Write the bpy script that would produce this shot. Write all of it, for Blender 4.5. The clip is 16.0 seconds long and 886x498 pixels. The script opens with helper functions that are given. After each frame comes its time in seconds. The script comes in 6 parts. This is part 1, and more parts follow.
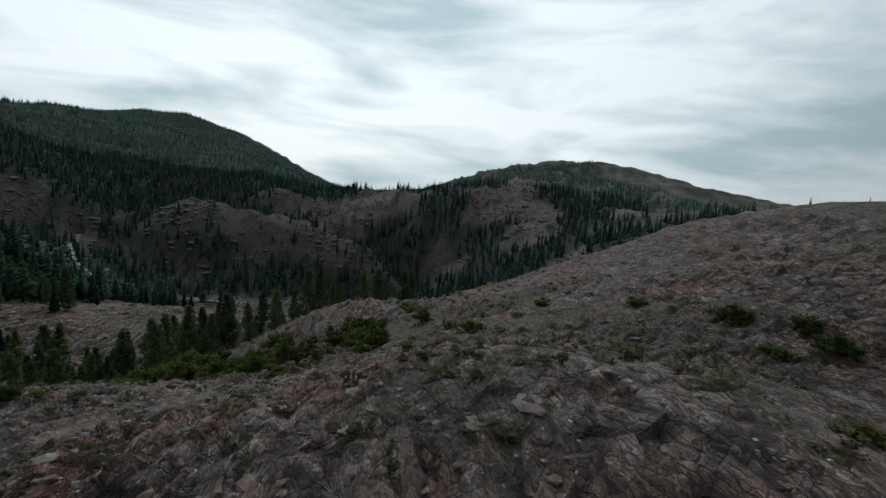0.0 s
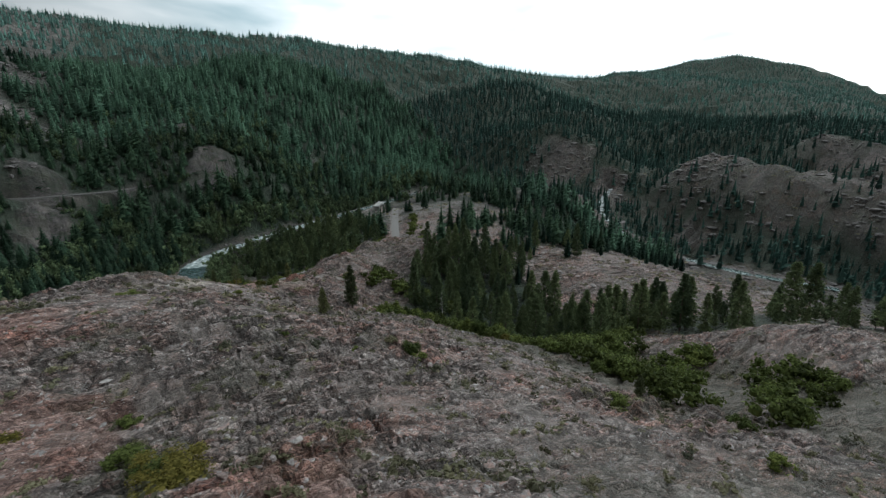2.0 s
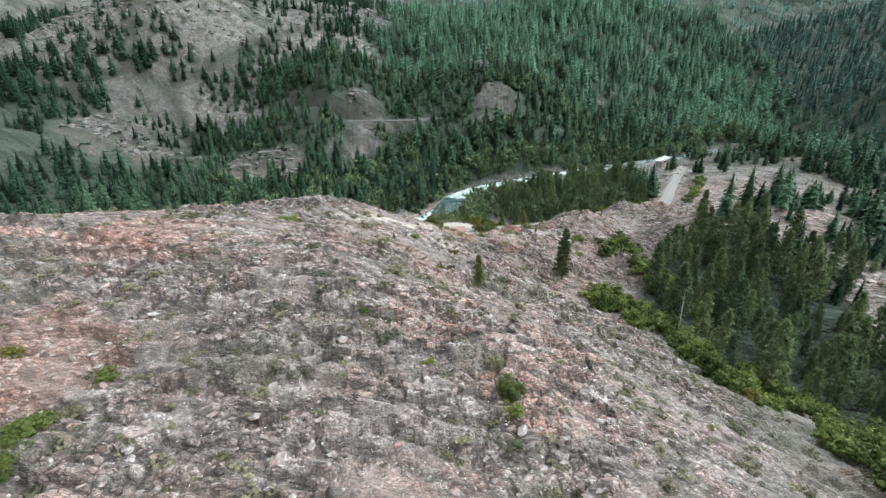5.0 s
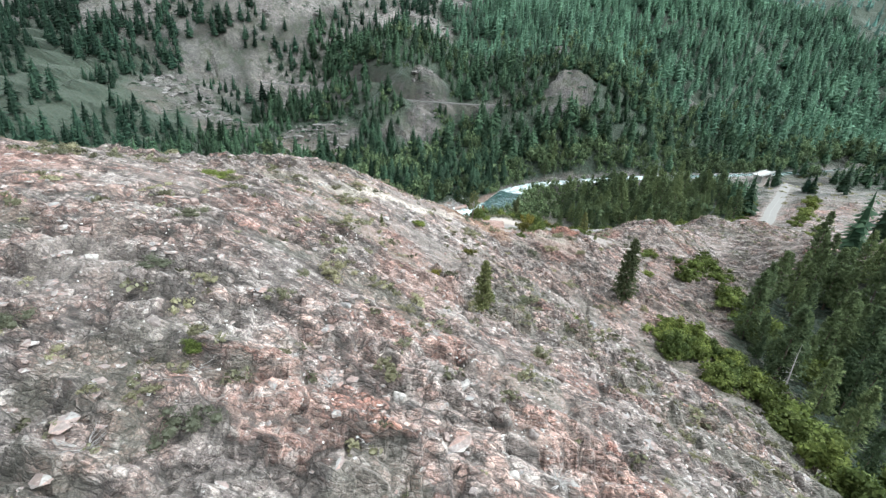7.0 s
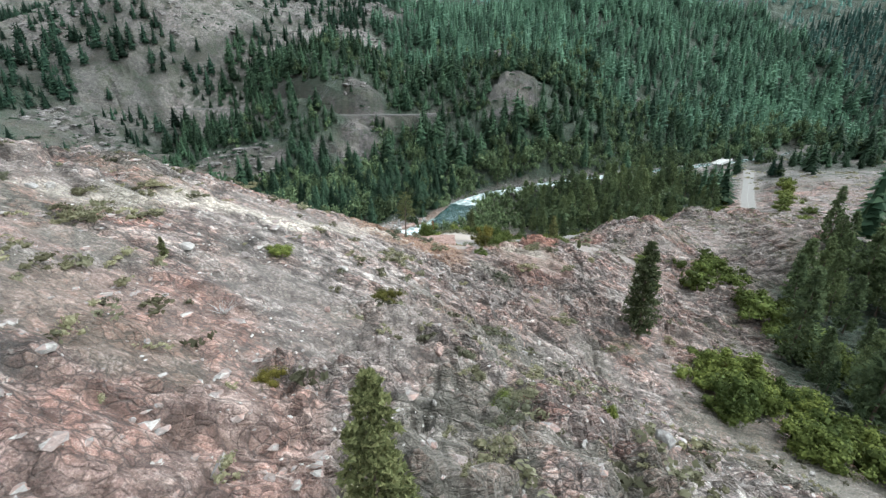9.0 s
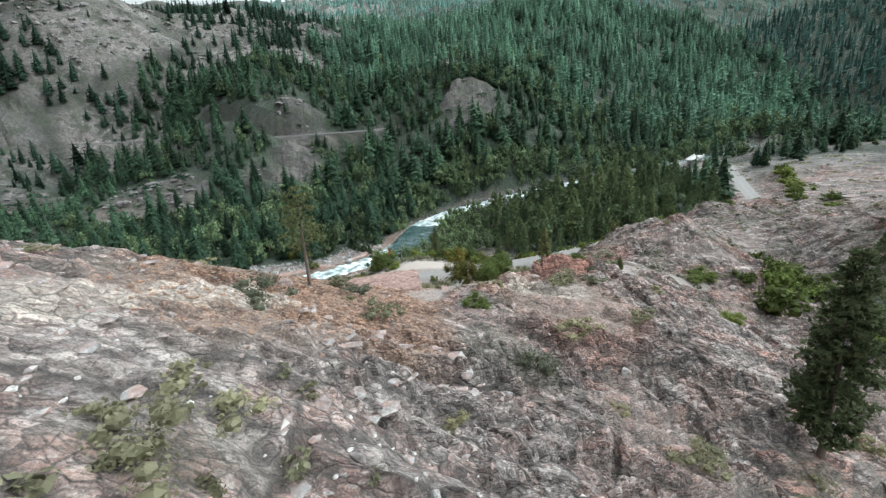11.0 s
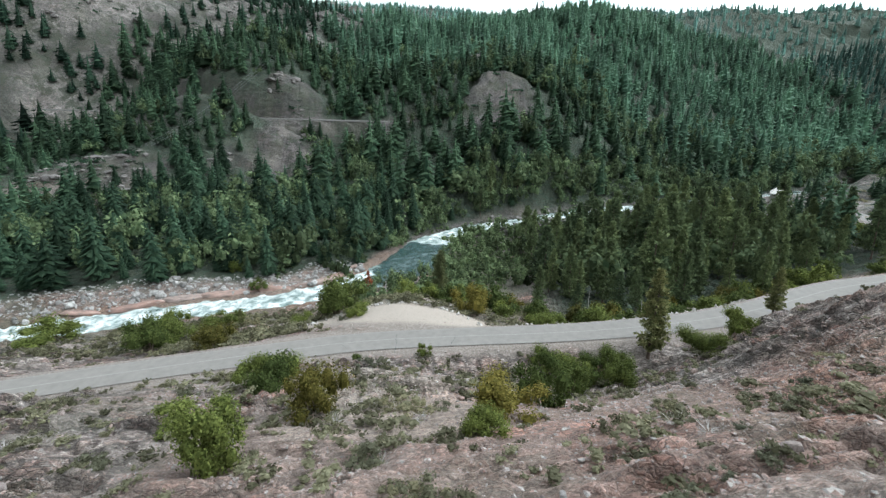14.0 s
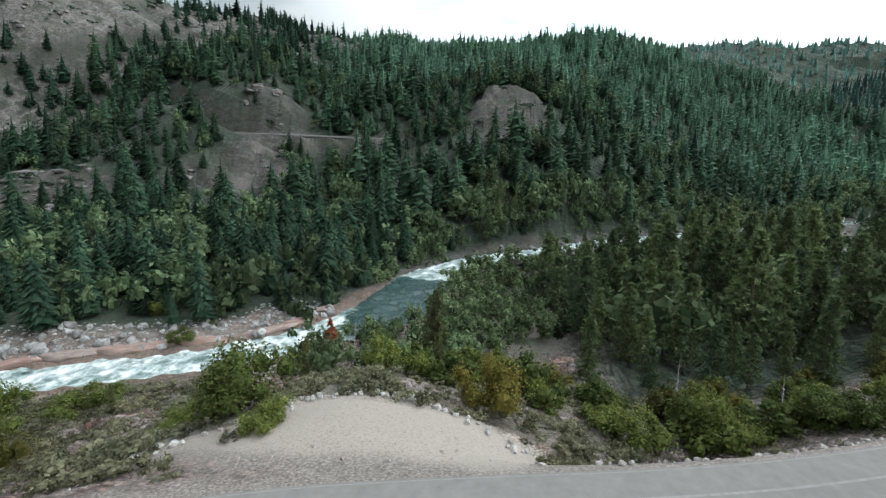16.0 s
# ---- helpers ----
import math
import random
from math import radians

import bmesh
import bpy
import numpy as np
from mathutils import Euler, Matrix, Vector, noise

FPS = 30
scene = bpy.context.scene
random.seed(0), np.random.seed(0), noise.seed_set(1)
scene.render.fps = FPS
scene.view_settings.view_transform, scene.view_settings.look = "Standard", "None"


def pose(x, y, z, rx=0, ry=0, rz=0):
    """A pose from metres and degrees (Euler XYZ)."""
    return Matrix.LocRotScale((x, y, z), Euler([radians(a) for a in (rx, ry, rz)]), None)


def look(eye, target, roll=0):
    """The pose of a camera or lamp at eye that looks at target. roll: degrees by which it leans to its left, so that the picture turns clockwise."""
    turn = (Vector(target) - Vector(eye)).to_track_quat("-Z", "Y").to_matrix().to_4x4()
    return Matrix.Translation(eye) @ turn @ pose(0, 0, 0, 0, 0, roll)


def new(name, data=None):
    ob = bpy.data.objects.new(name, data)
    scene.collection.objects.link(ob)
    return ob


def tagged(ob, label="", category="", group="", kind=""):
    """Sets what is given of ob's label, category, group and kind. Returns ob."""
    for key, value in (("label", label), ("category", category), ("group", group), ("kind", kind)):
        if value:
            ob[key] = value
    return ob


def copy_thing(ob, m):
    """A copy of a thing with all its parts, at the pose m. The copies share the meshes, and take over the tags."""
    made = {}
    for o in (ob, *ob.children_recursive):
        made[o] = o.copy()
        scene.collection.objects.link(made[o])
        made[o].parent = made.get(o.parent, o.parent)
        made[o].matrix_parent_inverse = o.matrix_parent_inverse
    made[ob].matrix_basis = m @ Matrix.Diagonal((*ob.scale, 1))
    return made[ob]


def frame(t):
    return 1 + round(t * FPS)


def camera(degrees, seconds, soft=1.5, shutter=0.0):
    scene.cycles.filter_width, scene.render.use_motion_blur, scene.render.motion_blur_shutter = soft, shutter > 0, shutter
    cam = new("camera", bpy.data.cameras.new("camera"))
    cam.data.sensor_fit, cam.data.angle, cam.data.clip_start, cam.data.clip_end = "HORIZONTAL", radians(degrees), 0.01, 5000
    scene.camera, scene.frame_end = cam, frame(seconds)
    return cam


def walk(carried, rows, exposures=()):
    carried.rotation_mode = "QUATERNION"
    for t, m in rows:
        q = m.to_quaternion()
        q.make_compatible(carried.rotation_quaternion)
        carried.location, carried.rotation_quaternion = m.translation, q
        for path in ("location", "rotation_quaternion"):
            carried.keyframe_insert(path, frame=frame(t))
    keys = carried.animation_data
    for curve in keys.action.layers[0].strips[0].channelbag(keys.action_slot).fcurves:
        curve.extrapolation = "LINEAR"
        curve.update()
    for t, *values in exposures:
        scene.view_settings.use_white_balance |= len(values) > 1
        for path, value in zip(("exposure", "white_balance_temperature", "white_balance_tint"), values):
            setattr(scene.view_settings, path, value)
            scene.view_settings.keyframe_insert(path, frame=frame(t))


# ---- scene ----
cam = camera(89.3, 16.0, soft=1.4)
METRES, EYE, TILT, LEAN, TURN = 300.0, 100.0, -7.0, -5.0, 0.0
ROWS = [
    (0.0, 0.0, 0.0, 0.0, 0.0, 0.0, -0.0),
    (0.5, 0.0242, 0.017, 0.009, 24.49, -0.25, -5.2),
    (1.0, 0.0403, 0.036, 0.0198, 40.21, -2.84, -5.84),
    (1.5, 0.0489, 0.0556, 0.0299, 52.01, -5.54, -4.6),
    (2.0, 0.051, 0.0752, 0.0377, 61.51, -8.15, -3.03),
    (2.5, 0.0479, 0.094, 0.0432, 70.94, -10.33, -2.37),
    (3.0, 0.0399, 0.112, 0.0465, 79.08, -11.96, -3.39),
    (3.5, 0.0275, 0.1284, 0.048, 84.41, -13.67, -4.33),
    (4.0, 0.0112, 0.1432, 0.0478, 88.32, -15.03, -5.32),
    (4.5, -0.0083, 0.1563, 0.0457, 92.85, -16.65, -6.06),
    (5.0, -0.0306, 0.1674, 0.0417, 97.85, -18.3, -7.06),
    (7.5, -0.1727, 0.1871, 0.0039, 107.79, -20.32, -11.2),
    (8.0, -0.2056, 0.1846, -0.0056, 106.46, -19.03, -10.91),
    (8.5, -0.2396, 0.1807, -0.0152, 103.7, -17.8, -9.59),
    (9.0, -0.2743, 0.1763, -0.025, 100.55, -16.63, -7.27),
    (9.5, -0.3101, 0.1716, -0.0346, 97.94, -15.57, -4.39),
    (12.0, -0.4892, 0.1515, -0.072, 93.59, -11.73, -4.25),
    (12.5, -0.527, 0.1493, -0.0787, 94.73, -11.32, -5.59),
    (13.0, -0.5642, 0.1474, -0.0852, 95.39, -11.08, -6.68),
    (13.5, -0.6021, 0.1453, -0.092, 96.02, -10.88, -7.54),
    (14.0, -0.6404, 0.1434, -0.0986, 97.01, -10.62, -8.72),
    (14.5, -0.6782, 0.1406, -0.1054, 97.37, -10.16, -9.21),
    (15.0, -0.7144, 0.1374, -0.1115, 97.62, -9.5, -9.37),
    (15.5, -0.7514, 0.1336, -0.117, 97.3, -7.61, -9.23),
    (16.0, -0.7735, 0.1312, -0.1201, 96.93, -6.27, -9.19),
]
walk(cam, [(t, pose(0, 0, EYE, TILT, LEAN, TURN) @ pose(METRES * x, METRES * y, METRES * z, 90 + pitch, roll, yaw)) for t, x, y, z, yaw, pitch, roll in ROWS],
     exposures=[(t, e, 6150, 8) for t, e in ((0.0, -2.9), (1.0, -2.6), (2.0, -1.9), (3.0, -1.15), (4.0, -0.6), (5.0, -0.3), (7.5, 0.0), (9.0, -0.32), (12.0, -0.42), (14.0, -0.55), (16.0, -0.85))])

# ---- sky and sun: a bright overcast, brightest towards the north ----
SUN_ELEVATION, SUN_AZIMUTH = 48.0, 15.0
world = bpy.data.worlds.new("overcast_sky")
scene.world = world
world.use_nodes = True
wn, wl = world.node_tree.nodes, world.node_tree.links
wn.clear()
w_out = wn.new("ShaderNodeOutputWorld")
w_back = wn.new("ShaderNodeBackground")
w_sky = wn.new("ShaderNodeTexSky")
w_sky.sky_type = "NISHITA"
w_sky.sun_disc = False
w_sky.sun_elevation = radians(SUN_ELEVATION)
w_sky.sun_rotation = radians(-SUN_AZIMUTH)
w_sky.air_density, w_sky.dust_density = 1.4, 3.0
w_coord = wn.new("ShaderNodeTexCoord")
w_map = wn.new("ShaderNodeMapping")
w_map.inputs["Scale"].default_value = (1.6, 1.6, 7.0)
w_noise = wn.new("ShaderNodeTexNoise")
w_noise.inputs["Scale"].default_value = 1.5
w_noise.inputs["Detail"].default_value = 6.0
w_noise.inputs["Roughness"].default_value = 0.5
w_noise.inputs["Distortion"].default_value = 0.4
w_ramp = wn.new("ShaderNodeValToRGB")
w_ramp.color_ramp.elements[0].position, w_ramp.color_ramp.elements[0].color = 0.34, (0.62, 0.78, 0.83, 1)
w_ramp.color_ramp.elements[1].position, w_ramp.color_ramp.elements[1].color = 0.56, (1.28, 1.34, 1.34, 1)
w_dim = wn.new("ShaderNodeMixRGB")
w_dim.blend_type = "MULTIPLY"
w_dim.inputs[0].default_value = 1.0
w_dim.inputs[2].default_value = (0.1, 0.1, 0.1, 1)
w_mix = wn.new("ShaderNodeMixRGB")
w_mix.inputs[0].default_value = 0.88
wl.new(w_coord.outputs["Generated"], w_map.inputs[0])
wl.new(w_map.outputs[0], w_noise.inputs["Vector"])
wl.new(w_noise.outputs["Fac"], w_ramp.inputs[0])
wl.new(w_sky.outputs[0], w_dim.inputs[1])
wl.new(w_dim.outputs[0], w_mix.inputs[1])
wl.new(w_ramp.outputs[0], w_mix.inputs[2])
w_dot = wn.new("ShaderNodeVectorMath")
w_dot.operation = "DOT_PRODUCT"
_sa, _se = radians(SUN_AZIMUTH), radians(30.0)
w_dot.inputs[1].default_value = (-math.sin(_sa) * math.cos(_se), math.cos(_sa) * math.cos(_se), math.sin(_se))
w_glow = wn.new("ShaderNodeMapRange")
w_glow.interpolation_type = "SMOOTHSTEP"
for _k, _v in ((1, -0.15), (2, 1.0), (3, 1.25), (4, 7.2)):
    w_glow.inputs[_k].default_value = _v
w_bright = wn.new("ShaderNodeMixRGB")
w_bright.blend_type = "MULTIPLY"
w_bright.inputs[0].default_value = 1.0
wl.new(w_coord.outputs["Generated"], w_dot.inputs[0])
wl.new(w_dot.outputs["Value"], w_glow.inputs[0])
wl.new(w_mix.outputs[0], w_bright.inputs[1])
wl.new(w_glow.outputs[0], w_bright.inputs[2])
wl.new(w_bright.outputs[0], w_back.inputs[0])
wl.new(w_back.outputs[0], w_out.inputs[0])
w_back.inputs[1].default_value = 0.8
sun = new("sun", bpy.data.lights.new("sun", "SUN"))
sun.data.energy, sun.data.angle, sun.data.color = 0.9, radians(25), (1.0, 0.96, 0.9)
_a, _e = radians(SUN_AZIMUTH), radians(SUN_ELEVATION)
sun.matrix_basis = look((-300 * math.sin(_a) * math.cos(_e), 300 * math.cos(_a) * math.cos(_e), 300 * math.sin(_e)), (0, 0, 0))


# ---- noise and plan helpers ----
def lattice(ix, iy, seed):
    h = (ix.astype(np.int64) * 374761393 + iy.astype(np.int64) * 668265263 + seed * 974634777) & 0xFFFFFFFF
    h = ((h ^ (h >> 13)) * 1274126177) & 0xFFFFFFFF
    return ((h ^ (h >> 16)) & 0xFFFF) / 65535.0


def value_noise(x, y, seed=0):
    ix, iy = np.floor(x), np.floor(y)
    fx, fy = x - ix, y - iy
    fx, fy = fx * fx * fx * (fx * (fx * 6 - 15) + 10), fy * fy * fy * (fy * (fy * 6 - 15) + 10)
    a, b = lattice(ix, iy, seed), lattice(ix + 1, iy, seed)
    c, d = lattice(ix, iy + 1, seed), lattice(ix + 1, iy + 1, seed)
    return (a * (1 - fx) + b * fx) * (1 - fy) + (c * (1 - fx) + d * fx) * fy


def fbm(x, y, octaves=4, seed=0):
    total, amp, norm = 0.0, 1.0, 0.0
    for k in range(octaves):
        total = total + amp * value_noise(x * 2 ** k + 17.3 * k, y * 2 ** k - 9.1 * k, seed + k)
        norm += amp
        amp *= 0.5
    return total / norm


def blocks(x, y, size, seed, long=1.9):
    """Jointed rock: for each place the height of its block's tilted top, the block's own number (0 to 1) and how near a joint runs (0 to 1)."""
    wx = x + 0.22 * size * (fbm(x / size * 0.9, y / size * 0.6, 2, seed + 5) - 0.5)
    wy = y + 0.35 * size * (fbm(x / size * 0.9 + 40, y / size * 0.6, 2, seed + 6) - 0.5)
    p, q = (wx + 0.22 * wy) / size, wy / (size * long)
    ip, iq = np.floor(p), np.floor(q)
    f1, f2 = np.full(np.shape(x), 9.0), np.full(np.shape(x), 9.0)
    num, top = np.zeros(np.shape(x)), np.zeros(np.shape(x))
    for a in (-1, 0, 1):
        for b in (-1, 0, 1):
            cp, cq = ip + a, iq + b
            dx, dy = p - cp - 0.15 - 0.7 * lattice(cp, cq, seed), q - cq - 0.15 - 0.7 * lattice(cp, cq, seed + 1)
            d = np.hypot(dx, dy)
            near = d < f1
            f2 = np.where(near, f1, np.minimum(f2, d))
            rnd = lattice(cp, cq, seed + 2)
            tip = (rnd - 0.5) + 0.75 * dx * (lattice(cp, cq, seed + 3) - 0.15) + 0.6 * dy * (lattice(cp, cq, seed + 4) - 0.5)
            f1, num, top = np.where(near, d, f1), np.where(near, rnd, num), np.where(near, tip, top)
    joint = 1 - smooth(0.02, 0.2, f2 - f1)
    return top - 0.35 * joint, num, joint


def smooth(a, b, v):
    u = np.clip((v - a) / (b - a), 0, 1)
    return u * u * (3 - 2 * u)


def along(line, x, y):
    """Distance to a polyline of (x, y, z, width), and z and width at the nearest place."""
    L = np.array(line, float)
    P, D = L[:-1], np.diff(L, axis=0)
    if np.size(x) <= 64:
        qx, qy = np.asarray(x, float).reshape(-1, 1), np.asarray(y, float).reshape(-1, 1)
        u = np.clip(((qx - P[:, 0]) * D[:, 0] + (qy - P[:, 1]) * D[:, 1]) / (D[:, 0] ** 2 + D[:, 1] ** 2), 0, 1)
        d = np.hypot(qx - P[:, 0] - u * D[:, 0], qy - P[:, 1] - u * D[:, 1])
        k = d.argmin(1)
        i = np.arange(len(k))
        return tuple(v.reshape(np.shape(x)) for v in (d[i, k], P[k, 2] + u[i, k] * D[k, 2], P[k, 3] + u[i, k] * D[k, 3]))
    best = np.full(np.shape(x), 1e9)
    zed, wid = np.zeros(np.shape(x)), np.zeros(np.shape(x))
    for (x0, y0, z0, w0), (dx, dy, dz, dw) in zip(P, D):
        u = np.clip(((x - x0) * dx + (y - y0) * dy) / (dx * dx + dy * dy), 0, 1)
        d = np.hypot(x - x0 - u * dx, y - y0 - u * dy)
        near = d < best
        best, zed, wid = np.where(near, d, best), np.where(near, z0 + u * dz, zed), np.where(near, w0 + u * dw, wid)
    return best, zed, wid


def rounded(line, times=2):
    """A polyline with its corners cut."""
    for _ in range(times):
        out = [line[0]]
        for p, q in zip(line, line[1:]):
            out += [tuple(0.75 * a + 0.25 * b for a, b in zip(p, q)), tuple(0.25 * a + 0.75 * b for a, b in zip(p, q))]
        line = out + [line[-1]]
    return line


# ---- the plan: hills (x, y, radius, height), river, creek, road, railway ----
WIDE_A = [
    (-2600, -1400, 700, 144.8), (-3000, -200, 700, 189.1), (2200, -2200, 700, 50.4), (-600, -2200, 700, 88.0), (2600, 2200, 700, 110.2),
    (600, 3000, 700, 268.0), (2600, 200, 700, 43.5), (-1800, 3000, 700, 477.2), (-600, 3000, 700, -223.5), (1800, -1400, 700, 49.4),
    (-2600, 2600, 700, -91.7), (1800, 600, 700, 80.7), (1000, 1800, 700, -151.3), (-2200, 600, 700, 139.7), (1000, 3000, 700, 149.9),
    (-2600, -2600, 700, 200.6), (-1400, 2200, 700, 103.1), (-1800, -1000, 700, 130.7), (-1350, -450, 300, 65.5), (-1200, 1800, 300, -3.9),
    (-1800, 1800, 300, 57.4), (-1350, 450, 300, -37.6), (-1500, -900, 300, 42.4), (150, 1800, 300, 83.2),
]
WIDE_B = [
    (-1050, -1050, 300, 49.5), (600, 900, 300, -3.3), (-1050, 600, 300, 127.4), (600, -450, 300, -11.8), (-450, -1050, 300, 4.0),
    (-1800, 300, 300, 60.5), (-1800, 1500, 300, -129.2), (-1800, 750, 300, 91.1), (-900, 1500, 300, 33.1), (750, 450, 300, 36.3),
    (600, -1200, 300, 22.9), (750, 0, 300, 12.1), (750, 1800, 300, 30.1), (-1350, 1350, 300, 88.0), (-750, 1800, 300, 62.7),
    (-450, 1200, 300, 42.8), (-1800, -450, 300, 72.4), (-900, 1050, 300, -114.6), (-300, 300, 300, -94.7), (-1500, 150, 300, 79.8),
    (-450, 1650, 300, -84.0), (-1050, 0, 300, 40.0), (-150, -900, 300, -66.6), (600, 1500, 300, 137.3),
]
WIDE_C = [
    (150, 1350, 300, 21.5), (-1350, 900, 300, 45.0), (-1800, 1350, 300, 20.8),
]
VALLEY_A = [
    (360, 840, 130, 16.5), (-420, 900, 130, 46.6), (-60, -360, 130, -64.6), (-840, 780, 130, 6.1), (-720, -360, 130, 55.2),
    (-900, 0, 130, -47.5), (-480, 720, 130, -65.2), (-240, 720, 130, -20.0), (-660, 900, 130, 12.0), (-660, 360, 130, -102.3),
    (-540, -540, 130, 18.6), (-840, 480, 130, 90.1), (-300, -480, 130, -24.9), (-840, -180, 130, 9.3), (-780, -60, 130, 20.0),
    (-60, 540, 130, -81.8), (-900, 480, 130, -126.0), (-120, 900, 130, 10.3), (-900, 300, 130, -45.0), (180, 180, 130, 25.8),
    (60, 840, 130, 41.1), (-360, -180, 130, -61.9), (-840, 180, 130, 63.2),
]
SLOPES_A = [
    (-70, -20, 65, 23.7), (200, -20, 65, 10.0), (-520, -230, 65, -55.7), (-430, 100, 65, -34.9), (-640, 580, 65, -50.2),
    (-490, 40, 65, 34.1), (-640, 160, 65, 3.9), (-400, 430, 65, 48.2), (-340, 280, 65, 11.0), (-400, 190, 65, 7.2),
    (-640, -320, 65, -40.2), (-310, -230, 65, -10.1), (-610, 490, 65, 39.7), (-580, -80, 65, -44.3), (-520, 310, 65, 19.5),
    (-10, 310, 65, -10.7), (-460, -50, 65, -34.7), (-610, 310, 65, 11.0), (80, 490, 65, -12.5), (-460, -320, 65, -30.3),
    (-370, 40, 65, -20.8), (-400, 340, 65, -4.5), (-70, -170, 65, -39.7), (-550, 550, 65, 73.2),
]
SLOPES_B = [
    (110, 190, 65, 9.6), (-520, -140, 65, 74.2), (-640, -110, 65, -12.7), (-610, -20, 65, 27.6), (-310, 490, 65, -47.1),
    (-550, 430, 65, -15.5), (-160, 430, 65, -10.0), (-460, 610, 65, 19.8), (-220, 640, 65, 51.0), (-220, -260, 65, -22.6),
    (-580, -320, 65, 80.5), (-520, 190, 65, -31.3), (-100, 490, 65, 9.6), (-250, -80, 65, -31.8), (-640, 40, 65, -15.1),
    (80, -110, 65, -11.5), (-580, 40, 65, 3.9), (200, 340, 65, -9.4), (-460, 490, 65, -53.6), (-70, 610, 65, -29.2),
    (-310, 370, 65, -13.8),
]
KNOLLS_A = [
    (78, 244, 32, -8.4), (-192, 208, 32, -3.1), (-300, 10, 32, -6.2), (6, -62, 32, -3.9), (24, 208, 32, -4.3),
    (42, 82, 32, 5.9), (-228, -80, 32, 10.8), (-246, 244, 32, 2.5), (-174, 154, 32, -11.0), (-156, -62, 32, -5.4),
    (-282, 190, 32, 3.8), (-300, 82, 32, -8.2), (-138, 208, 32, -15.0), (-300, -26, 32, -3.0), (-120, 136, 32, -16.7),
    (-156, 10, 32, 7.0),
]
ROCKS_A = [
    (-186, 36, 18, -3.9), (-138, 72, 18, -13.3), (-198, 12, 18, -4.3), (-6, 180, 18, -2.7), (-162, 60, 18, 2.0),
    (-246, 48, 18, -8.1), (-78, 192, 18, -4.8), (-186, 60, 18, 6.0), (-66, -36, 18, 3.1), (-150, -24, 18, -9.0),
    (-234, 96, 18, 14.0), (-234, 12, 18, -2.5), (-270, 60, 18, -5.8), (-30, 156, 18, 7.7), (-270, 84, 18, 1.5),
    (-42, 12, 18, -3.8), (-270, 24, 18, 6.8), (42, -24, 18, 7.4), (-246, 156, 18, 8.2), (-18, 108, 18, -2.8),
    (-186, 96, 18, -6.6), (-30, 60, 18, -2.5), (-114, 36, 18, -1.7), (-114, 72, 18, 3.9),
]
ROCKS_B = [
    (-276, 121, 8, 6.5), (-287, 142, 8, 6.0),
    (-78, 24, 18, 3.3), (-90, 48, 18, -3.3), (-66, 60, 18, 2.3), (-234, 36, 18, -0.6), (-234, 120, 18, -11.0),
    (-90, 84, 18, -1.4), (-126, 0, 18, 5.5), (-54, 108, 18, -6.4), (-270, 120, 18, 5.9), (6, 24, 18, 11.7),
    (-210, -60, 18, -4.5),
]
SKYLINE_A = [
    (-1080, -960, 210, 62.0), (-575, -440, 70, 12.0),
    (-2040, 2700, 260, -26.7), (-1710, 720, 260, -16.6), (-1710, 2700, 260, -89.1), (-1380, 60, 260, -14.6), (-1380, 2370, 260, -67.2), (-1380, 2700, 260, -84.8),
    (-1050, 1380, 260, -11.6), (-1050, 2040, 260, -31.0), (-1050, 2370, 260, 71.9), (-1050, 2700, 260, 16.1), (-720, 1050, 260, 14.5), (-720, 1710, 260, 18.7),
    (-720, 2040, 260, -28.4), (-720, 2370, 260, -24.4), (-720, 2700, 260, -70.5),
]
SKYLINE_B = [
    (-390, 1050, 260, -35.5), (-390, 2700, 260, 65.1), (-60, 1050, 260, -14.6), (-60, 2040, 260, -16.3), (-60, 2370, 260, -39.7), (-60, 2700, 260, -74.6),
    (270, 1050, 260, 21.8), (270, 1380, 260, -21.9), (270, 2040, 260, -54.4), (270, 2370, 260, 89.3), (600, 1380, 260, -11.2), (600, 2040, 260, -11.8),
    (600, 2370, 260, 119.7), (600, 2700, 260, -335.5),
]
HILLS = np.array(SKYLINE_A + SKYLINE_B + WIDE_A + WIDE_B + WIDE_C + VALLEY_A + SLOPES_A + SLOPES_B + KNOLLS_A + ROCKS_A + ROCKS_B)

RIVER = rounded([(-230, -210, -14, 7), (-262, -140, -10, 7), (-284, -95, -8, 7), (-299, -65, -6, 6.5), (-305, -44, -4, 5.5), (-313, -22, -2.5, 5.5), (-326, -5, -1, 7),
                 (-342, 8, 0.5, 11), (-362, 10, 1, 10), (-379, 12, 2, 8), (-400, 32, 5, 6), (-423, 76, 8.5, 6), (-440, 112, 11, 5), (-470, 170, 13, 3.5), (-522, 258, 15, 3), (-560, 305, 17, 3)])
CREEK = rounded([(-450, 560, 10, 3.2), (-415, 500, 1, 3.2), (-372, 462, -9, 3.6), (-335, 437, -13, 3.2), (-290, 445, -22, 3.5), (-255, 440, -26, 4), (-200, 460, -31, 5), (-140, 495, -34, 4)])
